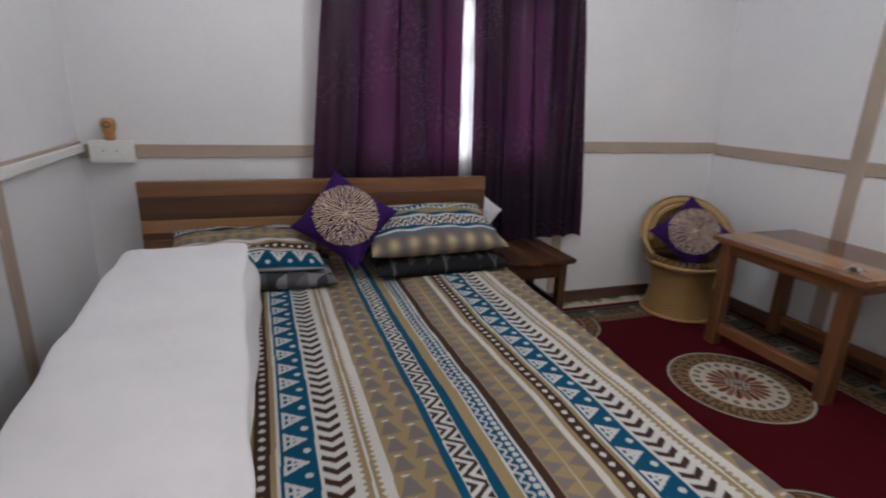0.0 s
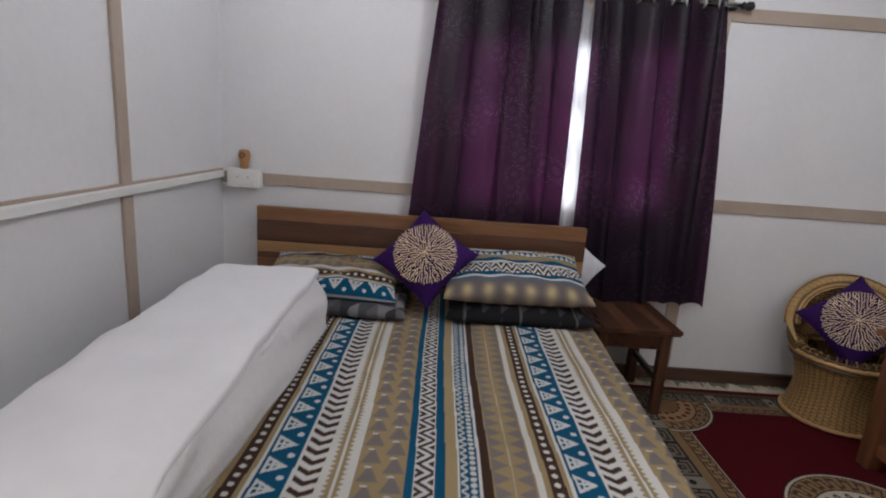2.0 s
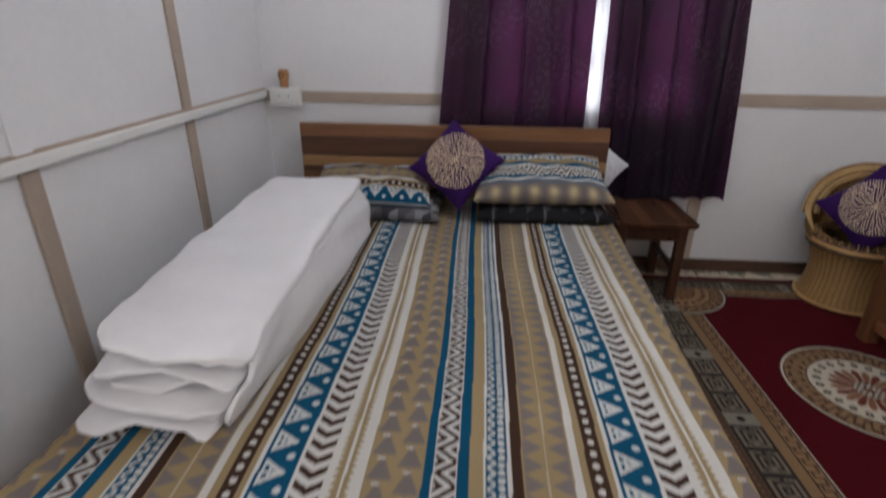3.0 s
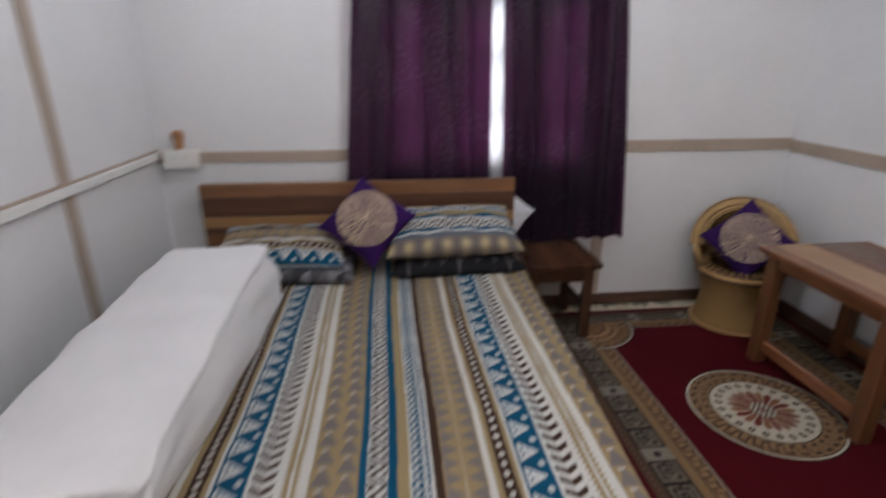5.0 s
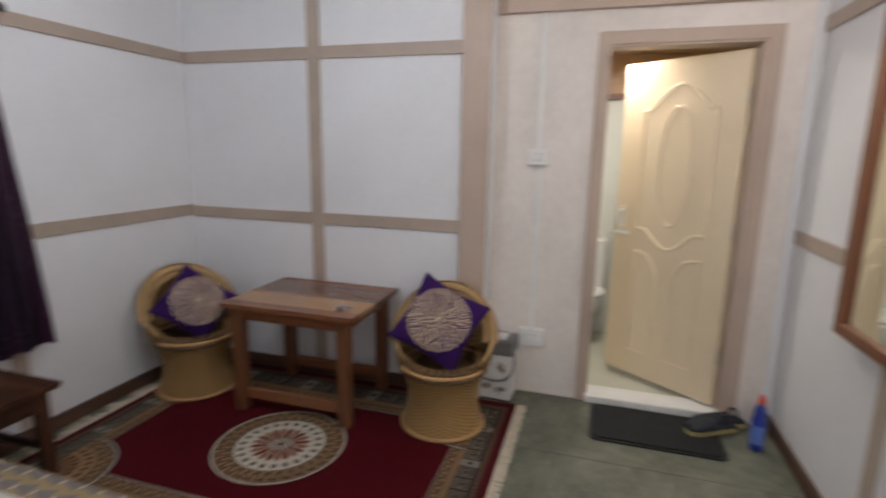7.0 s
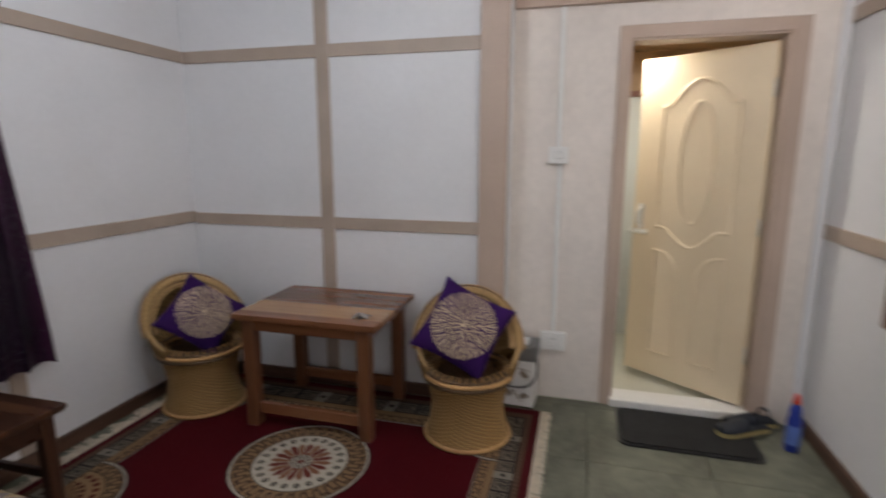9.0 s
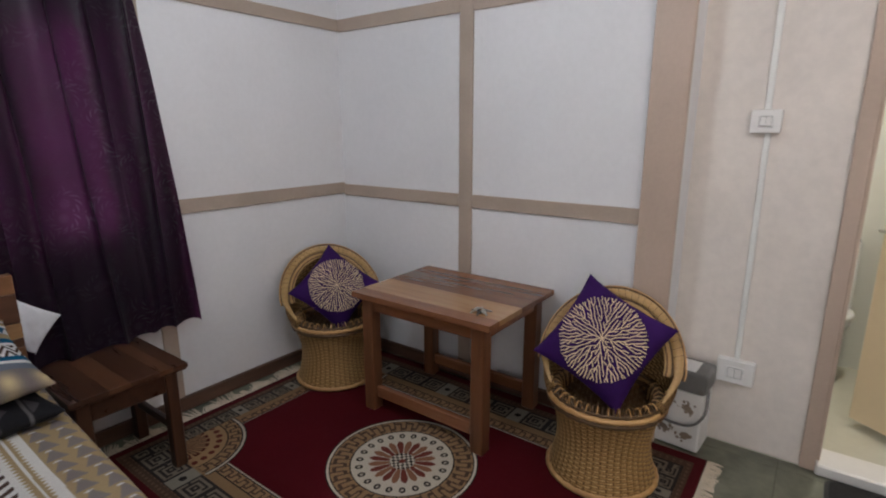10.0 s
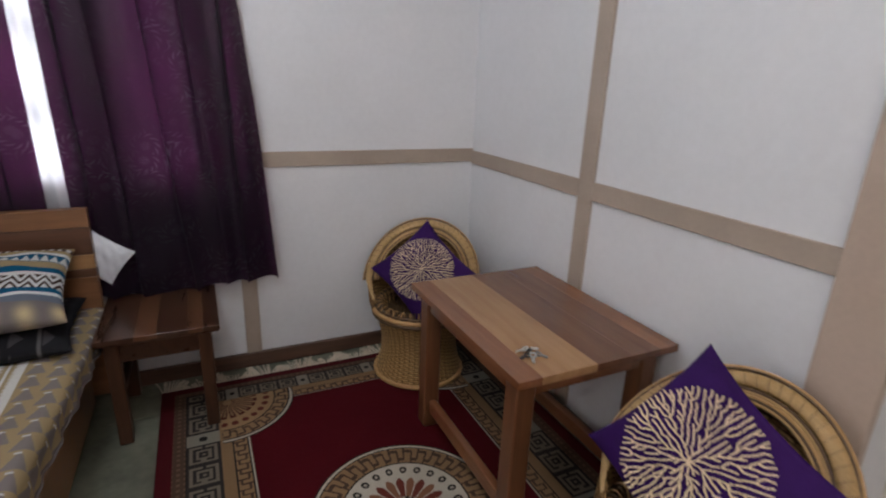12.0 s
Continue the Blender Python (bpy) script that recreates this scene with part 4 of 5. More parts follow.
# ---- table ----
tb = thing("table", "low wooden table with a top of light and dark planks", "table")
ttop = part("tabletop", box(2.85, 3.425, 1.75, 2.505, 0.592, 0.606, 0.002), M_TAB_M, tb)
for x0, x1, mt in ((2.835, 2.9147, M_TAB_M), (2.915, 3.1097, M_TAB_L), (3.11, 3.2497, M_TAB_D), (3.25, 3.3597, M_TAB_D), (3.36, 3.44, M_TAB_M)):
    part("plank", box(x0, x1, 1.735, 2.52, 0.604, 0.63, 0.0006), mt, ttop)
for x, y in ((2.865, 2.42), (2.865, 1.78), (3.345, 2.42), (3.345, 1.78)):
    part("leg", box(x, x + 0.065, y, y + 0.065, 0.006, 0.592, 0.004), M_LEG, tb)
for x0, x1, y0, y1 in ((2.875, 2.897, 1.845, 2.42), (3.38, 3.402, 1.845, 2.42), (2.93, 3.345, 1.79, 1.812), (2.93, 3.345, 2.453, 2.475)):
    part("apron", box(x0, x1, y0, y1, 0.535, 0.592, 0.003), M_TAB_M, tb)
part("stretcher", box(2.885, 2.915, 1.845, 2.42, 0.075, 0.135, 0.004), M_TAB_M, tb)
part("stretcher", box(3.36, 3.39, 1.845, 2.42, 0.075, 0.135, 0.004), M_TAB_M, tb)

keys = thing("key_bunch", "bunch of steel keys lying on the table", "keys", pose(2.955, 1.85, 0.631, 0, 0, 20) @ Matrix.Diagonal((0.9, 0.9, 1.2, 1)))
part("ring", tube([(0.014 * math.cos(a), 0.014 * math.sin(a), 0.002) for a in np.linspace(0, 2 * math.pi, 20, endpoint=False)], 0.0014, 6, True), M_STEEL, keys)
for k, (a, up_, mt) in enumerate(((0.3, -16, M_STEEL), (1.2, -8, M_BLACK), (2.1, -24, M_STEEL), (3.0, -6, M_BLACK), (3.9, -14, M_STEEL), (5.2, -9, M_GREYP))):
    bm = tube([(0.021 + 0.010 * math.cos(q), 0.010 * math.sin(q), 0.002) for q in np.linspace(0, 2 * math.pi, 14, endpoint=False)], 0.0026, 6, True)
    add_box(bm, 0.030, 0.052, -0.0035, 0.0035, 0.0005, 0.0035)
    for tooth in range(3):
        add_box(bm, 0.036 + tooth * 0.005, 0.039 + tooth * 0.005, -0.0065, -0.0035, 0.0005, 0.0035)
    bmesh.ops.rotate(bm, verts=bm.verts, cent=(0.052, 0, 0), matrix=Matrix.Rotation(radians(-up_), 3, "Y"))
    bmesh.ops.rotate(bm, verts=bm.verts, cent=(0, 0, 0), matrix=Matrix.Rotation(a, 3, "Z"))
    part("key", bm, mt, keys)


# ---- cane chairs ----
# cane tones: strand tops painted as lit, gaps painted as shade
W_LIT, W_MID, W_GAP_SHADE = np.array((0.58, 0.37, 0.16)), np.array((0.43, 0.25, 0.095)), np.array((0.085, 0.045, 0.017))


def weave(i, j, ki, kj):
    """Height and colour of plain weave at grid steps i, j; ki, kj steps to a strand. Shaded gaps and lit strand tops
    are put into the colour.
    """
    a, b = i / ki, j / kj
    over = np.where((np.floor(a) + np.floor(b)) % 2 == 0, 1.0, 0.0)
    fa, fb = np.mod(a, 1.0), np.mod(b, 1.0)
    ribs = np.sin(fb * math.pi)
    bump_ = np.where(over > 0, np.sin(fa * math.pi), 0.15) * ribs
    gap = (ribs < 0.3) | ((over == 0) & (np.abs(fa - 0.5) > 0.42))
    col = W_MID + (W_LIT - W_MID) * bump_[..., None]
    col = np.where(gap[..., None], W_GAP_SHADE, col)
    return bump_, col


def cane_chair(at, label):
    """A waisted drum of woven cane with a tilted hoop back."""
    ch = thing("cane_chair", label, "chair", at, "cane chairs at the table")
    SEAT, SR = 0.358, 0.224
    na, nz = 46 * 6, 36 * 4
    I, J = np.meshgrid(np.arange(na), np.arange(nz + 1), indexing="ij")
    f = J / nz
    A = 2 * math.pi * I / na
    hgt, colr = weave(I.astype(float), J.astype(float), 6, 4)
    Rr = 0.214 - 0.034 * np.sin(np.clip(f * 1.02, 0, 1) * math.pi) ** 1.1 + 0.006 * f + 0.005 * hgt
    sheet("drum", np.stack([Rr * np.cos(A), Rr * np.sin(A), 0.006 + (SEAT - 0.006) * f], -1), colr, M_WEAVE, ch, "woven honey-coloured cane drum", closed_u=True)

    def ring(r, z, t, mt, nm, lab=""):
        n = 120
        part(nm, tube([(r * math.cos(a), r * math.sin(a), z + 0.0015 * math.sin(a * 30)) for a in np.linspace(0, 2 * math.pi, n, endpoint=False)], lambda q: t * (1 + 0.1 * math.sin(q * 2 * math.pi * 30)), 8, True), mt, ch, lab, True)

    ring(0.216, 0.012, 0.011, M_CANE, "base_ring")
    ring(SR, SEAT - 0.016, 0.012, M_CANE_DARK, "seat_ring", "dark twisted cane ring")
    ring(SR + 0.004, SEAT + 0.006, 0.011, M_CANE, "seat_ring")
    ring(SR - 0.006, SEAT + 0.022, 0.007, M_CANE_DARK, "seat_ring", "dark twisted cane ring")
    # hoop: rises from both sides of the seat ring over the back
    C, SX, T1 = Vector((0, 0.018, 0.508)), 0.257, Vector((0, 0.226, 0.226))
    END = radians(121)

    def hoop(p):
        tuck = max(0.0, abs(p) - radians(95)) / radians(26)
        return C + Vector((SX * math.sin(p) * (1 - 0.12 * tuck), 0, 0)) + T1 * math.cos(p)

    nrm = Vector((1, 0, 0)).cross(T1).normalized()
    ps = np.linspace(-END, END, 200)
    pts = [hoop(p) for p in ps]
    part("hoop", tube(pts, lambda q: 0.0205 * (1 + 0.035 * math.sin(q * 200 * 1.4)) * min(1, 0.22 + 5 * min(q, 1 - q)), 10, False, 0.5, tuple(nrm)), M_CANE_RIM, ch, "pale cane-wound hoop rim", True)
    for i in range(35, 166, 5):
        p_, t_ = pts[i], (pts[i + 1] - pts[i - 1]).normalized()
        s_ = t_.cross(nrm).normalized()
        skew = t_ * 0.006
        part("wrap_joint", tube([p_ + s_ * 0.0207 * math.cos(a) + nrm * 0.0105 * math.sin(a) + skew * math.cos(a) for a in np.linspace(0, 2 * math.pi, 18, endpoint=False)], 0.0009, 4, True), M_CANE_DARK, ch)
    for k, mt in ((0.912, M_CANE_DARK), (0.888, M_CANE_RIM), (0.862, M_CANE), (0.838, M_CANE_DARK), (0.815, M_CANE_RIM), (1.082, M_CANE_DARK), (1.095, M_CANE)):
        part("binding", tube([C + (q - C) * k for q in pts[20:-20:3]], 0.005, 6), mt, ch, smooth=True)
    # woven back between seat and hoop
    nb, mb = 46 * 4, 22 * 3
    I, J = np.meshgrid(np.arange(nb + 1), np.arange(mb + 1), indexing="ij")
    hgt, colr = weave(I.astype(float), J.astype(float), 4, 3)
    P = np.zeros(I.shape + (3,))
    for i in range(nb + 1):
        p = -END + 2 * END * i / nb
        th = p * 118 / 121
        lo = Vector((SR * math.sin(th), SR * math.cos(th), SEAT))
        hi = C + (hoop(p) - C) * 0.95
        out = Vector((math.sin(th), math.cos(th), 0))
        for j in range(mb + 1):
            q = j / mb
            P[i, j] = lo.lerp(hi, q) + out * (0.018 * math.sin(q * math.pi) - 0.005 * hgt[i, j])
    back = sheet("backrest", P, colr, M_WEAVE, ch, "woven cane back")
    back.modifiers.new("thickness", "SOLIDIFY").thickness = 0.006
    # seat web; its dark colour stands for the shade inside the seat
    for k in range(-11, 12):
        x = k * 0.0185
        h = math.sqrt(max(0.0, 0.214 ** 2 - x * x))
        if h > 0.02:
            part("seat_strand", tube([(x, -h + 2 * h * q, SEAT - 0.024 - 0.012 * math.sin(q * math.pi) + 0.003 * math.cos(q * 40 + k * 3.14)) for q in np.linspace(0, 1, 14)], 0.006, 6), M_CANE_DARK, ch)
    part("seat", lathe(((0.200, SEAT - 0.05), (0.21, SEAT - 0.034)), 40), M_CANE_DARK, ch)
    # lacing loops round the seat
    for k in range(46):
        p = -2.1 + 4.2 * k / 45
        o = Vector((math.sin(p), -math.cos(p), 0))
        base = Vector((0, 0, SEAT))
        path = [base + o * 0.222 + Vector((0, 0, 0.026)), base + o * 0.2 + Vector((0, 0, 0.046)), base + o * 0.178 + Vector((0, 0, 0.024)), base + o * 0.172 - Vector((0, 0, 0.03))]
        part("lacing_loop", tube(smooth_path(path, 4), 0.0028, 5), M_CANE_DARK if k % 2 else M_CANE, ch, smooth=True)
    return ch


CH1, CH2 = pose(3.03, 2.885, 0.008, 0, 0, -32) @ Matrix.Diagonal((1, 1, 0.95, 1)), pose(3.105, 1.340, 0.008, 0, 0, -77)
first_chair = cane_chair(CH1, "honey-coloured woven cane barrel chair in the room corner")
tagged(copy_thing(first_chair, CH2), "honey-coloured woven cane barrel chair beside the plaster wall")
lean = pose(0, -0.004, 0.566, 60, 0, 0) @ pose(0, 0, 0, 0, 0, 45) @ Matrix.Scale(1.04, 4)
cushion(CH1 @ lean @ pose(0, -0.02, 0, 0, 0, 1) @ Matrix.Scale(0.93, 4), "purple cushion with cream branching applique on a cane chair", 21)
cushion(CH2 @ pose(-0.026, 0, 0) @ lean @ pose(0, 0, 0, 0, 0, 17), "purple cushion with cream branching applique on a cane chair", 33)

# ---- cooler box ----
cb = thing("cooler_box", "white insulated box with brown flowers and grey lid", "cooler box", pose(3.53, 1.13, 0.008, 0, 0, -4))
part("body", box(-0.085, 0.075, -0.105, 0.105, 0, 0.275, 0.012, 3), M_WHITE, cb)
lid = part("lid", box(-0.092, 0.08, -0.112, 0.112, 0.275, 0.37, 0.02, 3), M_GREYP, cb, "grey plastic lid")
part("label", box(-0.07, 0.05, -0.06, 0.085, 0.369, 0.372), M_PAPER, lid, "white paper label")
part("handle", tube(smooth_path([(-0.02, -0.108, 0.28), (-0.1, -0.118, 0.2), (-0.11, -0.06, 0.135), (-0.108, 0.06, 0.135), (-0.1, 0.118, 0.2), (-0.02, 0.108, 0.28)], 8), 0.006, 8), M_GREYP, cb, "grey carrying handle", True)
fr = random.Random(9)
for z, yc in ((0.215, 0.045), (0.2, -0.05), (0.085, 0.045), (0.07, -0.05)):
    bm = bmesh.new()
    for k in range(22):
        a, d = fr.uniform(0, 6.28), fr.uniform(0, 0.042)
        bmesh.ops.create_circle(bm, cap_ends=True, segments=8, radius=fr.uniform(0.005, 0.011) * (1.3 - d * 16), matrix=Matrix.Translation((-0.0858 - 0.00005 * k, yc + d * math.cos(a), z + 0.8 * d * math.sin(a))) @ Matrix.Rotation(radians(90), 4, "Y"))
    part("printed_flower", bm, M_PRINT, cb, "brown printed flower")

# ---- switches and conduit on the plaster wall ----
for z, y, w, h in ((1.425, 0.955, 0.105, 0.09), (0.36, 0.945, 0.145, 0.105)):
    sw = thing("switch_box", "white surface switch box on the plaster wall", "switch", pose(X2, y, z), "switch boxes")
    part("box", box(-0.04, 0, -w / 2, w / 2, -h / 2, h / 2, 0.005, 2), M_WHITE, sw)
    part("plate", box(-0.045, -0.04, -w * 0.24, w * 0.24, -h * 0.25, h * 0.25, 0.002), M_CONDUIT, sw)
    # solid grey plate coloured like the shade in the rockers' groove
    part("shadow_gap", box(-0.046, -0.045, -w * 0.19, w * 0.19, -h * 0.21, h * 0.21), M_GREYP, sw, "grey plate coloured as shade round the rockers")
    for y0, y1 in ((-0.18, -0.005), (0.005, 0.18)):
        part("rocker", box(-0.050, -0.046, w * y0, w * y1, -h * 0.195, h * 0.195, 0.001), M_WHITE, sw)
cond = thing("conduit", "white surface conduit down the plaster wall", "conduit")
part("pipe", box(X2 - 0.016, X2, 0.945, 0.968, 1.47, 2.19, 0.003), M_CONDUIT, cond)
part("pipe", box(X2 - 0.016, X2, 0.935, 0.957, 0.4125, 1.38, 0.003), M_CONDUIT, cond)

# ---- socket over the bed with a carved vase ----
sk = thing("socket_box", "white socket box on the board wall", "socket", pose(-0.15, Y1 - T, 1.01))
part("box", box(-0.088, 0.088, -0.052, 0, -0.05, 0.05, 0.006, 2), M_WHITE, sk)
part("plate", box(-0.062, 0.062, -0.057, -0.052, -0.034, 0.034, 0.002), M_CONDUIT, sk)
for x in (-0.03, 0.025):
    part("socket_hole", tube([(x, -0.0575, 0.006), (x, -0.0545, 0.006)], 0.004, 8), M_GREYP, sk)
part("rocker", box(0.035, 0.053, -0.0605, -0.057, -0.012, 0.012, 0.001), M_WHITE, sk)
vase = thing("wooden_vase", "small carved tan wooden vase on the socket box", "vase", pose(-0.152, Y1 - T - 0.028, 1.06))
part("body", lathe(((0.018, 0), (0.024, 0.008), (0.021, 0.022), (0.026, 0.045), (0.031, 0.068), (0.029, 0.088), (0.02, 0.1), (0.014, 0.1), (0.012, 0.085)), 24), M_CARVED, vase, smooth=True)
part("carving", tube([(0.0 + 0.012 * math.cos(a), -0.028, 0.072 + 0.012 * math.sin(a)) for a in np.linspace(0, 2 * math.pi, 16, endpoint=False)], 0.004, 6, True), M_CARVED_D, vase, "dark carved ring", True)

# ---- curtains ----
def curtain(name, x0, x1, b0, b1, ztop, zbot, folds, label, material, seed, depth=0.034, y=3.146):
    """Uneven pleats hang from the rod, run together on the way and spread towards the hem."""
    n, m = 420, 90
    S, Z = np.meshgrid(np.linspace(0, 1, n), np.linspace(0, 1, m), indexing="ij")
    w0, w1 = x1 - x0, b1 - b0
    drift = 0.10 * np.sin(S * 6.1 + seed * 3) + 0.05 * np.sin(S * 14.3 + seed * 5)
    sway = Z * (0.16 * np.sin(S * 4.7 + seed + 1.1) + 0.07 * np.sin(S * 11 + Z * 2.2 + seed))
    ph = 2 * math.pi * folds * (S + (drift + sway) * 0.45)
    low = np.clip((Z - 0.12) / 0.3, 0, 1)
    keep = 1 - low * (0.30 + 0.35 * np.sin(S * 9.3 + seed * 2) * np.sin(Z * 3 + seed))
    wave = np.cos(ph) * keep + 0.35 * low * np.cos(ph * 0.5 + seed) + 0.12 * np.sin(ph * 1.7 + Z * 3)
    amp = depth * (1 + 0.15 * np.sin(S * 13 + seed)) / 1.2
    X = (x0 + w0 * S) * (1 - Z) + (b0 + w1 * S) * Z
    X = X + depth * (1.0 if folds < 10 else 0.3) * np.sin(ph + 0.5) * keep + depth * 0.3 * np.sin(S * 17 + seed) * Z
    crease = 0.10 * depth * np.sin(Z * 23 + 5 * np.sin(S * 8 + seed)) * np.clip(Z - 0.55, 0, 1)
    Yc = y + amp * wave + crease + 0.06 * depth * np.sin(S * 75 + 3 * Z + seed)
    ZZ = ztop + (zbot - ztop) * Z + 0.010 * np.sin(S * 7 + seed) * Z ** 4 + 0.004 * np.cos(ph) * Z ** 6 - 0.010 * np.cos(ph) * (1 - Z) ** 12
    ob = sheet(name, np.stack([X, Yc, ZZ], -1), None, material)
    return tagged(ob, label, "curtain", "window curtains" if "purple" in label else "")


curtain("curtain", 0.835, 1.515, 0.735, 1.545, 2.085, 0.50, 5.0, "dark purple eyelet curtain, daylight glowing through", M_CURTAIN, 0.4)
curtain("curtain", 1.605, 2.26, 1.645, 2.385, 2.085, 0.475, 5.0, "dark purple eyelet curtain hanging over the nightstand", M_CURTAIN, 2.1)
curtain("sheer_curtain", 0.95, 2.15, 0.95, 2.15, 2.06, 0.62, 13.0, "white net curtain glowing behind the purple ones", M_SHEER, 1.0, 0.009, 3.204)
rod = thing("curtain_rod", "chrome curtain rod with black finials", "curtain rod")
part("rod", tube([(0.74, 3.168, 2.035), (2.33, 3.168, 2.035)], 0.0125, 12), M_ROD, rod, smooth=True)
for x, s in ((0.74, -1), (2.33, 1)):
    fin = lathe(((0.013, 0), (0.02, 0.006), (0.012, 0.016), (0.022, 0.032), (0.02, 0.052), (0.006, 0.064)), 16)
    bmesh.ops.transform(fin, matrix=pose(x, 3.168, 2.035, 0, 90 * s, 0), verts=fin.verts)
    part("finial", fin, M_BLACK, rod, "black ribbed finial", True)
for x in (0.80, 2.30):
    part("bracket", box(x - 0.012, x + 0.012, 3.17, Y1 - T, 2.015, 2.05, 0.003), M_BLACK, rod)
for x0, w, nn in ((0.835, 0.68, 8), (1.615, 0.645, 8)):
    for k in range(nn):
        x = x0 + w * (k + 0.5) / nn
        tilt = 0.9 if k % 2 else -0.9
        pts = [(x + 0.021 * math.cos(a) * math.sin(tilt) * 0.5, 3.168 + 0.021 * math.cos(a) * math.cos(tilt), 2.035 + 0.021 * math.sin(a)) for a in np.linspace(0, 2 * math.pi, 20, endpoint=False)]
        gr = part("eyelet", tube(pts, 0.0055, 6, True), M_STEEL, None, smooth=True)
        gr.parent = rod

# ---- mirror ----
mr = thing("wall_mirror", "tall wall mirror in a reddish wooden frame", "mirror", pose(2.64, Y0 + T + 0.015, 0.79, 0, 0, 2.4))
MW, MH, FW = 0.54, 1.32, 0.05
for x0, x1, z0, z1 in ((-MW / 2, -MW / 2 + FW, 0, MH), (MW / 2 - FW, MW / 2, 0, MH), (-MW / 2 + FW, MW / 2 - FW, 0, FW), (-MW / 2 + FW, MW / 2 - FW, MH - FW, MH)):
    part("frame", box(x0, x1, 0, 0.032, z0, z1, 0.005), M_MIRROR_WOOD, mr)
part("glass", box(-MW / 2 + FW, MW / 2 - FW, 0.002, 0.012, FW, MH - FW), M_MIRROR, mr, "silvered mirror glass")

# ---- by the door ----
mat_ = thing("doormat", "charcoal rubber-backed doormat before the threshold", "doormat")


def rounded_slab(x0, x1, y0, y1, z0, z1, r):
    bm = bmesh.new()
    pts = []
    for cx, cy, a0 in ((x1 - r, y1 - r, 0), (x0 + r, y1 - r, 90), (x0 + r, y0 + r, 180), (x1 - r, y0 + r, 270)):
        pts += [(cx + r * math.cos(radians(a0 + a)), cy + r * math.sin(radians(a0 + a))) for a in range(0, 91, 15)]
    lo, hi = [bm.verts.new((x, y, z0)) for x, y in pts], [bm.verts.new((x, y, z1)) for x, y in pts]
    bm.faces.new(lo[::-1])
    bm.faces.new(hi)
    for k in range(len(pts)):
        q = (k + 1) % len(pts)
        bm.faces.new((lo[k], lo[q], hi[q], hi[k]))
    return bm


part("backing", rounded_slab(3.195, 3.588, -0.085, 0.58, -0.003, 0.006, 0.05), M_BLACK, mat_)
part("tufted_top", rounded_slab(3.21, 3.573, -0.07, 0.565, 0.005, 0.014, 0.045), M_MAT, mat_)


def sandal(at, label):
    sh = thing("sandal", label, "sandal", at, "pair of sandals")
    prof = [(-0.13, 0.03), (-0.125, 0.042), (-0.06, 0.04), (0.02, 0.046), (0.09, 0.05), (0.135, 0.036), (0.148, 0.012)]

    def slab(z0, z1, k):
        bm = bmesh.new()
        edge = [(x, w * k) for x, w in prof] + [(x, -w * k) for x, w in prof[::-1]]
        lo = [bm.verts.new((x, y, z0)) for x, y in edge]
        hi = [bm.verts.new((x, y, z1)) for x, y in edge]
        bm.faces.new(lo[::-1])
        bm.faces.new(hi)
        for i in range(len(edge)):
            j = (i + 1) % len(edge)
            bm.faces.new((lo[i], lo[j], hi[j], hi[i]))
        return bm

    part("sole", slab(0.0, 0.022, 1.0), M_SOLE, sh, "straw-coloured sole")
    part("footbed", slab(0.022, 0.03, 0.96), M_SHOE, sh)
    n, m = 20, 14
    S, A = np.meshgrid(np.linspace(0, 1, n), np.linspace(0, math.pi, m), indexing="ij")
    wv = np.interp(0.0 + 0.14 * S, [p[0] for p in prof], [p[1] for p in prof])
    P = np.stack([0.0 + 0.14 * S, wv * np.cos(A), 0.025 + (0.042 - 0.024 * S) * np.sin(A)], -1)
    up = sheet("upper", P, None, M_SHOE, sh)
    up.modifiers.new("thickness", "SOLIDIFY").thickness = 0.004
    part("strap", tube(smooth_path([(-0.06, 0.04, 0.025), (-0.075, 0.03, 0.075), (-0.08, 0, 0.09), (-0.075, -0.03, 0.075), (-0.06, -0.04, 0.025)], 8), 0.006, 6), M_SHOE, sh, smooth=True)


sandal(pose(3.46, -0.045, 0.014, 0, 0, 118), "dark sandal with straw-coloured sole on the doormat edge")
sandal(pose(3.54, -0.10, 0.014, 0, 0, 112), "dark sandal with straw-coloured sole leaning at the threshold")

bt = thing("cleaner_bottle", "blue plastic cleaner bottle with a red cap", "bottle", pose(3.37, -0.235, -0.004) @ Matrix.Scale(1.1, 4))
part("body", lathe(((0.026, 0), (0.03, 0.006), (0.03, 0.15), (0.023, 0.17), (0.026, 0.185), (0.022, 0.205), (0.014, 0.222), (0.012, 0.228)), 28), M_BLUE, bt, smooth=True)
part("label", lathe(((0.0302, 0.035), (0.0306, 0.04), (0.0306, 0.12), (0.0302, 0.125)), 28), M_LABEL, bt, "pale blue label")
part("cap", lathe(((0.016, 0.224), (0.017, 0.228), (0.013, 0.25), (0.008, 0.268)), 20), M_RED, bt, "red spout cap", True)

# ---- rug ----
RX0, RX1, RY0, RY1 = 1.855, 3.425, 0.985, 3.095
nx, ny = 520, 680
U, V = np.meshgrid(np.linspace(RX0, RX1, nx), np.linspace(RY0, RY1, ny), indexing="ij")
K_RED, K_EDGE, K_CREAM, K_TAN, K_INK, K_BRICK = (np.array(v) for v in ((0.074, 0.0032, 0.0065), (0.075, 0.007, 0.010), (0.42, 0.375, 0.31), (0.27, 0.165, 0.085), (0.018, 0.015, 0.014), (0.16, 0.036, 0.024)))
K_BROWN = np.array((0.085, 0.05, 0.032))


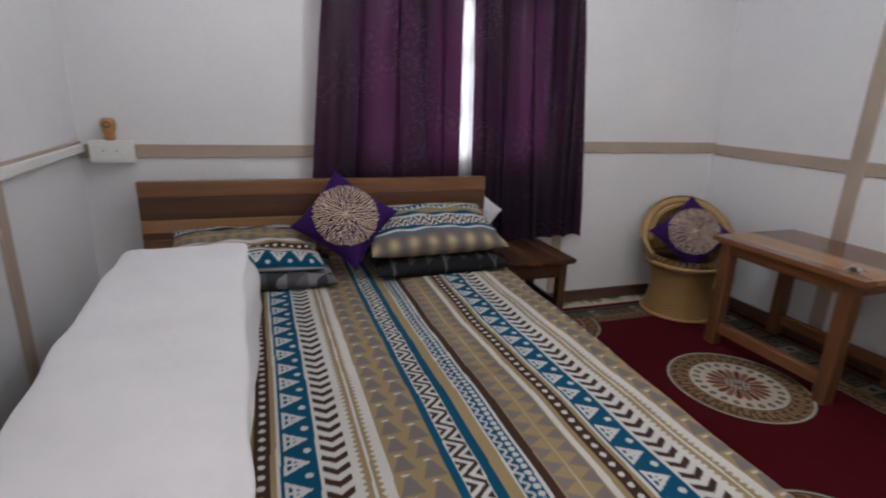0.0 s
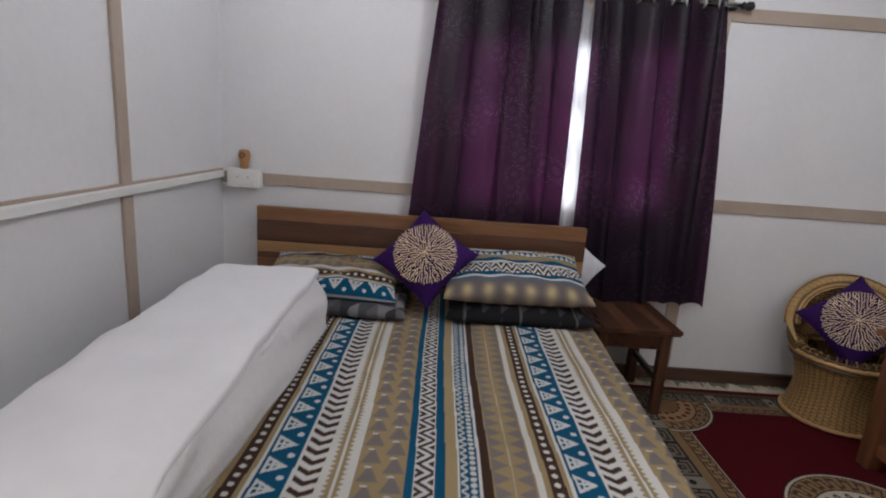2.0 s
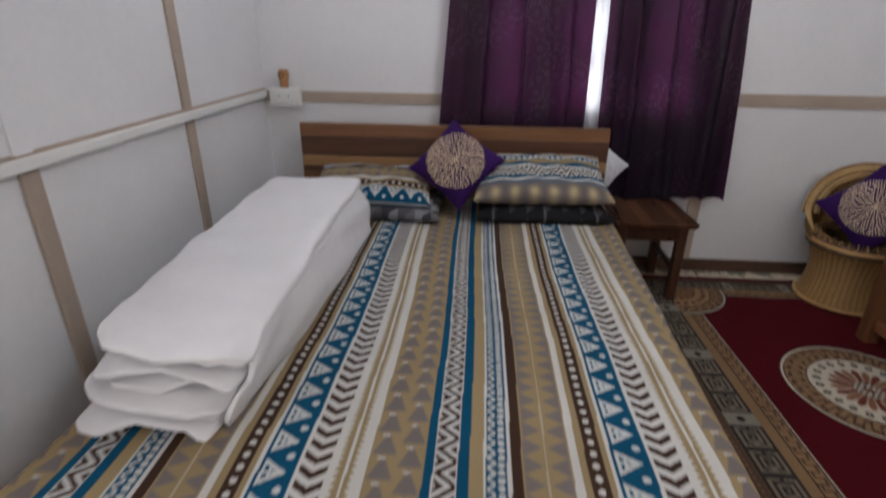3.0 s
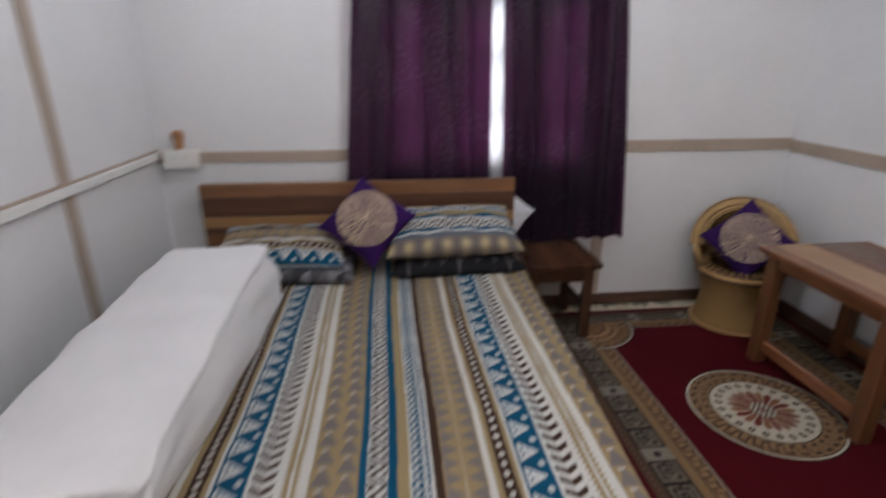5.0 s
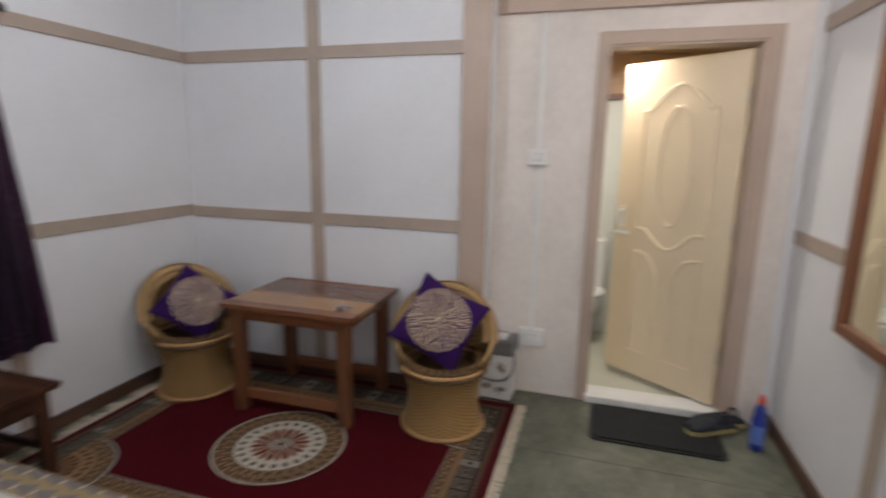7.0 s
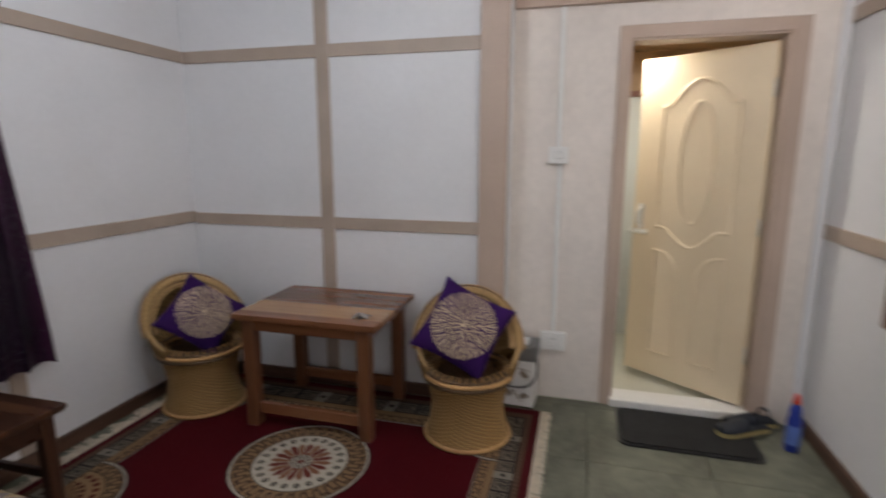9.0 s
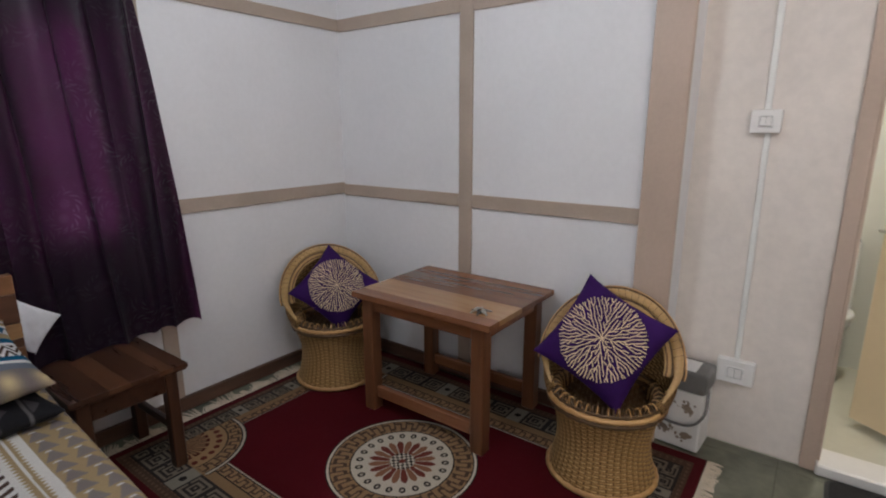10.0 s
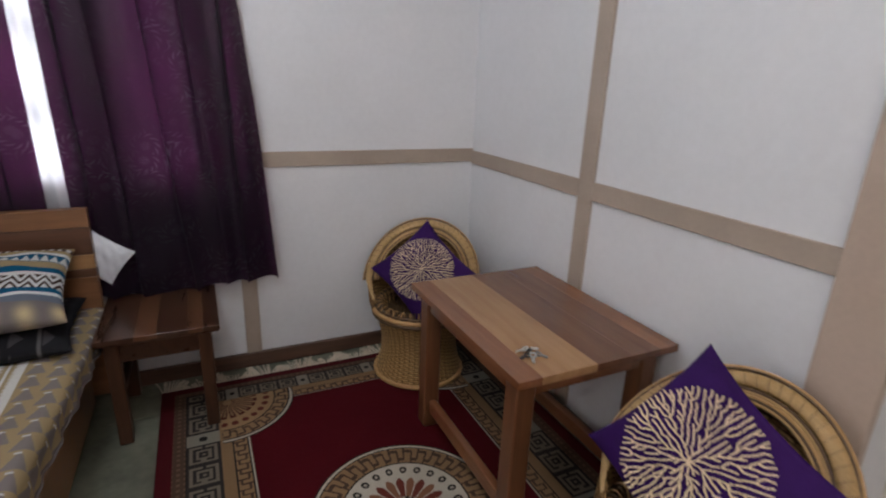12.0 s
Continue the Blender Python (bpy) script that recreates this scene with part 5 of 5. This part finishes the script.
def key_spiral(u, v):
    """Greek key in a unit square: nested squares, each opened on one side."""
    e = np.minimum(np.minimum(u, 1 - u), np.minimum(v, 1 - v))
    k = np.floor(e * 11)
    line = np.mod(k, 2) == 0
    opened = (np.abs(v - 0.5) < 0.09) & (u < 0.5) & (k >= 1) & (k < 4)
    bar = (np.abs(v - 0.5) < 0.045) & (u > 0.5) & (k >= 1) & (k < 3)
    return (line & ~opened) | bar


def rug_print(x, y):
    c = np.empty(x.shape + (3,))
    c[:] = K_RED
    dx, dy = np.minimum(x - RX0, RX1 - x), np.minimum(y - RY0, RY1 - y)
    # sides are broader than ends
    ax, ay = dx / 0.335, dy / 0.245
    d = np.minimum(ax, ay)
    along = np.where(ax < ay, y - RY0, x - RX0)
    across = np.where(ax < ay, dx, dy)

    def ring(a, b, color):
        c[(d >= a) & (d < b)] = color

    ring(0.0, 0.17, K_EDGE)
    m = (d >= 0.17) & (d < 0.31)
    c[m] = K_BROWN
    c[m & (np.mod(along, 0.028) < 0.012) & (np.mod(d, 0.07) < 0.035)] = K_BROWN * 1.7
    m = (d >= 0.31) & (d < 0.67)
    c[m] = np.array((0.175, 0.145, 0.11))
    wide = np.where(ax < ay, 0.36 * 0.335, 0.36 * 0.245)
    pos = np.mod(along, wide * 3.6)
    cell = pos < wide * 3.0
    c[m & cell & key_spiral(np.mod(pos, wide) / wide, (d - 0.31) / 0.36)] = K_INK * 1.8
    star = np.hypot(pos - wide * 3.3, (d - 0.49) / 0.36 * wide) < wide * 0.13
    c[m & ~cell] = K_CREAM * 0.55
    c[m & ~cell & star] = K_INK
    ring(0.30, 0.315, K_INK)
    ring(0.67, 0.80, K_TAN * 0.9)
    ring(0.80, 0.82, K_INK)

    def scroll(mask, t, q):
        """A meander in brown on tan: t along, q 0..1 across."""
        c[mask] = K_TAN
        w = np.mod(t / 0.055, 1.0)
        line = (np.abs(w - 0.15) < 0.07) & (q > 0.2) | (np.abs(w - 0.6) < 0.07) & (q < 0.8) | (np.abs(q - 0.22) < 0.1) & (w > 0.15) & (w < 0.6) | (np.abs(q - 0.78) < 0.1) & ((w > 0.6) | (w < 0.15))
        c[mask & line] = K_BROWN * 0.9

    scroll((d >= 0.82) & (d < 0.96), along, (d - 0.82) / 0.14)
    ring(0.96, 0.98, K_INK)
    ring(0.98, 1.0, K_CREAM)
    # quarter roundels in the corners
    cx, cy = 0.265, 0.185
    r = np.hypot(dx - cx, dy - cy)
    q = (dx > cx - 0.03) & (dy > cy - 0.02)
    ang = np.arctan2(dy - cy, dx - cx)
    c[q & (r < 0.285)] = K_INK
    c[q & (r < 0.279)] = K_CREAM
    c[q & (r < 0.268)] = K_INK
    scroll(q & (r < 0.261), ang * 0.23, (r - 0.205) / 0.056)
    c[q & (r < 0.205)] = K_INK
    c[q & (r < 0.199)] = K_TAN * 1.15
    dots = np.hypot(r - 0.165, (np.mod(ang, 0.26) - 0.13) * 0.165) < 0.014
    c[q & dots & (r < 0.19)] = K_BRICK * 0.7
    pet = (r < 0.125) & (r > 0.02) & (np.abs(np.mod(ang, 0.314) - 0.157) < 0.11)
    c[q & pet] = K_BRICK * 0.5
    c[q & pet & (np.abs(np.mod(ang, 0.314) - 0.157) < 0.05) & (r < 0.11)] = K_TAN * 0.9
    # centre roundel
    mx, my = x - (RX0 + RX1) / 2, y - (RY0 + RY1) / 2
    r, ang = np.hypot(mx, my), np.arctan2(my, mx)
    c[r < 0.326] = K_INK
    c[r < 0.320] = K_CREAM * 1.3
    c[r < 0.310] = K_INK
    scroll(r < 0.305, ang * 0.27, (r - 0.225) / 0.08)
    c[r < 0.225] = K_INK
    c[r < 0.219] = K_CREAM * 1.3
    n = 22
    b = (np.mod(ang, 2 * math.pi / n) - math.pi / n) * 0.185
    e = np.hypot(b / 0.0135, (r - 0.185) / 0.017)
    c[(e < 1)] = K_INK
    c[(e < 0.45)] = K_CREAM
    n = 20
    b = np.abs(np.mod(ang, 2 * math.pi / n) - math.pi / n)
    idx = np.floor(np.mod(ang, 2 * math.pi) / (2 * math.pi / n)).astype(int)
    petal = (r < 0.145) & (b * r < np.minimum(0.016, np.sqrt(np.clip(0.145 - r, 0, 1)) * 0.11) * 0.92) & (b < 0.135)
    c[petal & (idx % 2 == 0)] = K_BRICK
    c[petal & (idx % 2 == 1)] = K_BRICK * 0.6 + K_TAN * 0.55
    c[r < 0.055] = K_CREAM * 1.3
    c[(r < 0.055) & (np.mod(np.floor(mx / 0.013) + np.floor(my / 0.013), 2) == 0)] = K_INK
    c[r < 0.014] = K_BRICK
    return c


rug = thing("rug", "red patterned wool rug with key border and fringes", "rug")
Z = 0.007 + 0.0012 * np.sin(U * 9) * np.sin(V * 7)
P = np.stack([U, V, Z], -1)
P[0, :, 2] = P[-1, :, 2] = P[:, 0, 2] = P[:, -1, 2] = -0.003
sheet("woven_field", P, rug_print(U, V), M_RUG, rug)
fr = random.Random(5)
for y, s in ((RY0, -1), (RY1, 1)):
    bm = bmesh.new()
    for k in range(300):
        x = RX0 + 0.005 + (RX1 - RX0 - 0.01) * k / 299
        ln = fr.uniform(0.045, 0.062) if s < 0 else 0.075 + 0.03 * math.sin(x * 31) + fr.uniform(-0.02, 0.02)
        sw = fr.uniform(-0.012, 0.012) * (1 if s < 0 else 1.5) + (0 if s < 0 else 0.03 * math.sin(x * 43 + 1))
        add_tube(bm, [(x, y, 0.003), (x + sw * 0.4, y + s * ln * 0.5, 0.002 + fr.uniform(0, 0.003)), (x + sw, y + s * ln, 0.0)], 0.0028, 5)
    part("fringe", bm, M_FRINGE, rug, "cream cotton fringe")

# ---- stone slabs of the floor ----
slab_mesh = {}
SX, SY, GAP = 0.55, 0.55, 0.0028
ix = 0
x = X0
while x < X2 - 0.01:
    x1 = min(x + SX, X2)
    y = Y0
    while y < Y1 - 0.01:
        y1 = min(y + SY, Y1)
        key_ = (round(x1 - x, 3), round(y1 - y, 3))
        if key_ not in slab_mesh:
            first = part("slab", box(0, x1 - x - GAP, 0, y1 - y - GAP, -0.03, 0.0, 0.002), M_STONE, floor)
            slab_mesh[key_] = first.data
            ob = first
        else:
            ob = new("slab", slab_mesh[key_])
            ob.parent = floor
        ob.location = (x + GAP / 2, y + GAP / 2, -0.004)
        y = y1
    x = x1

# glowing bulbs of the lamps
for (bx, by, bz), br, owner in bulbs:
    glass = part("bulb", lathe([(max(0.002, br * 0.5 * math.sin(a)), -br * 0.5 * math.cos(a)) for a in np.linspace(0.05, math.pi - 0.05, 16)], 24), M_GLOW, owner, "glowing round bulb", True)
    glass.location = (bx, by, bz)
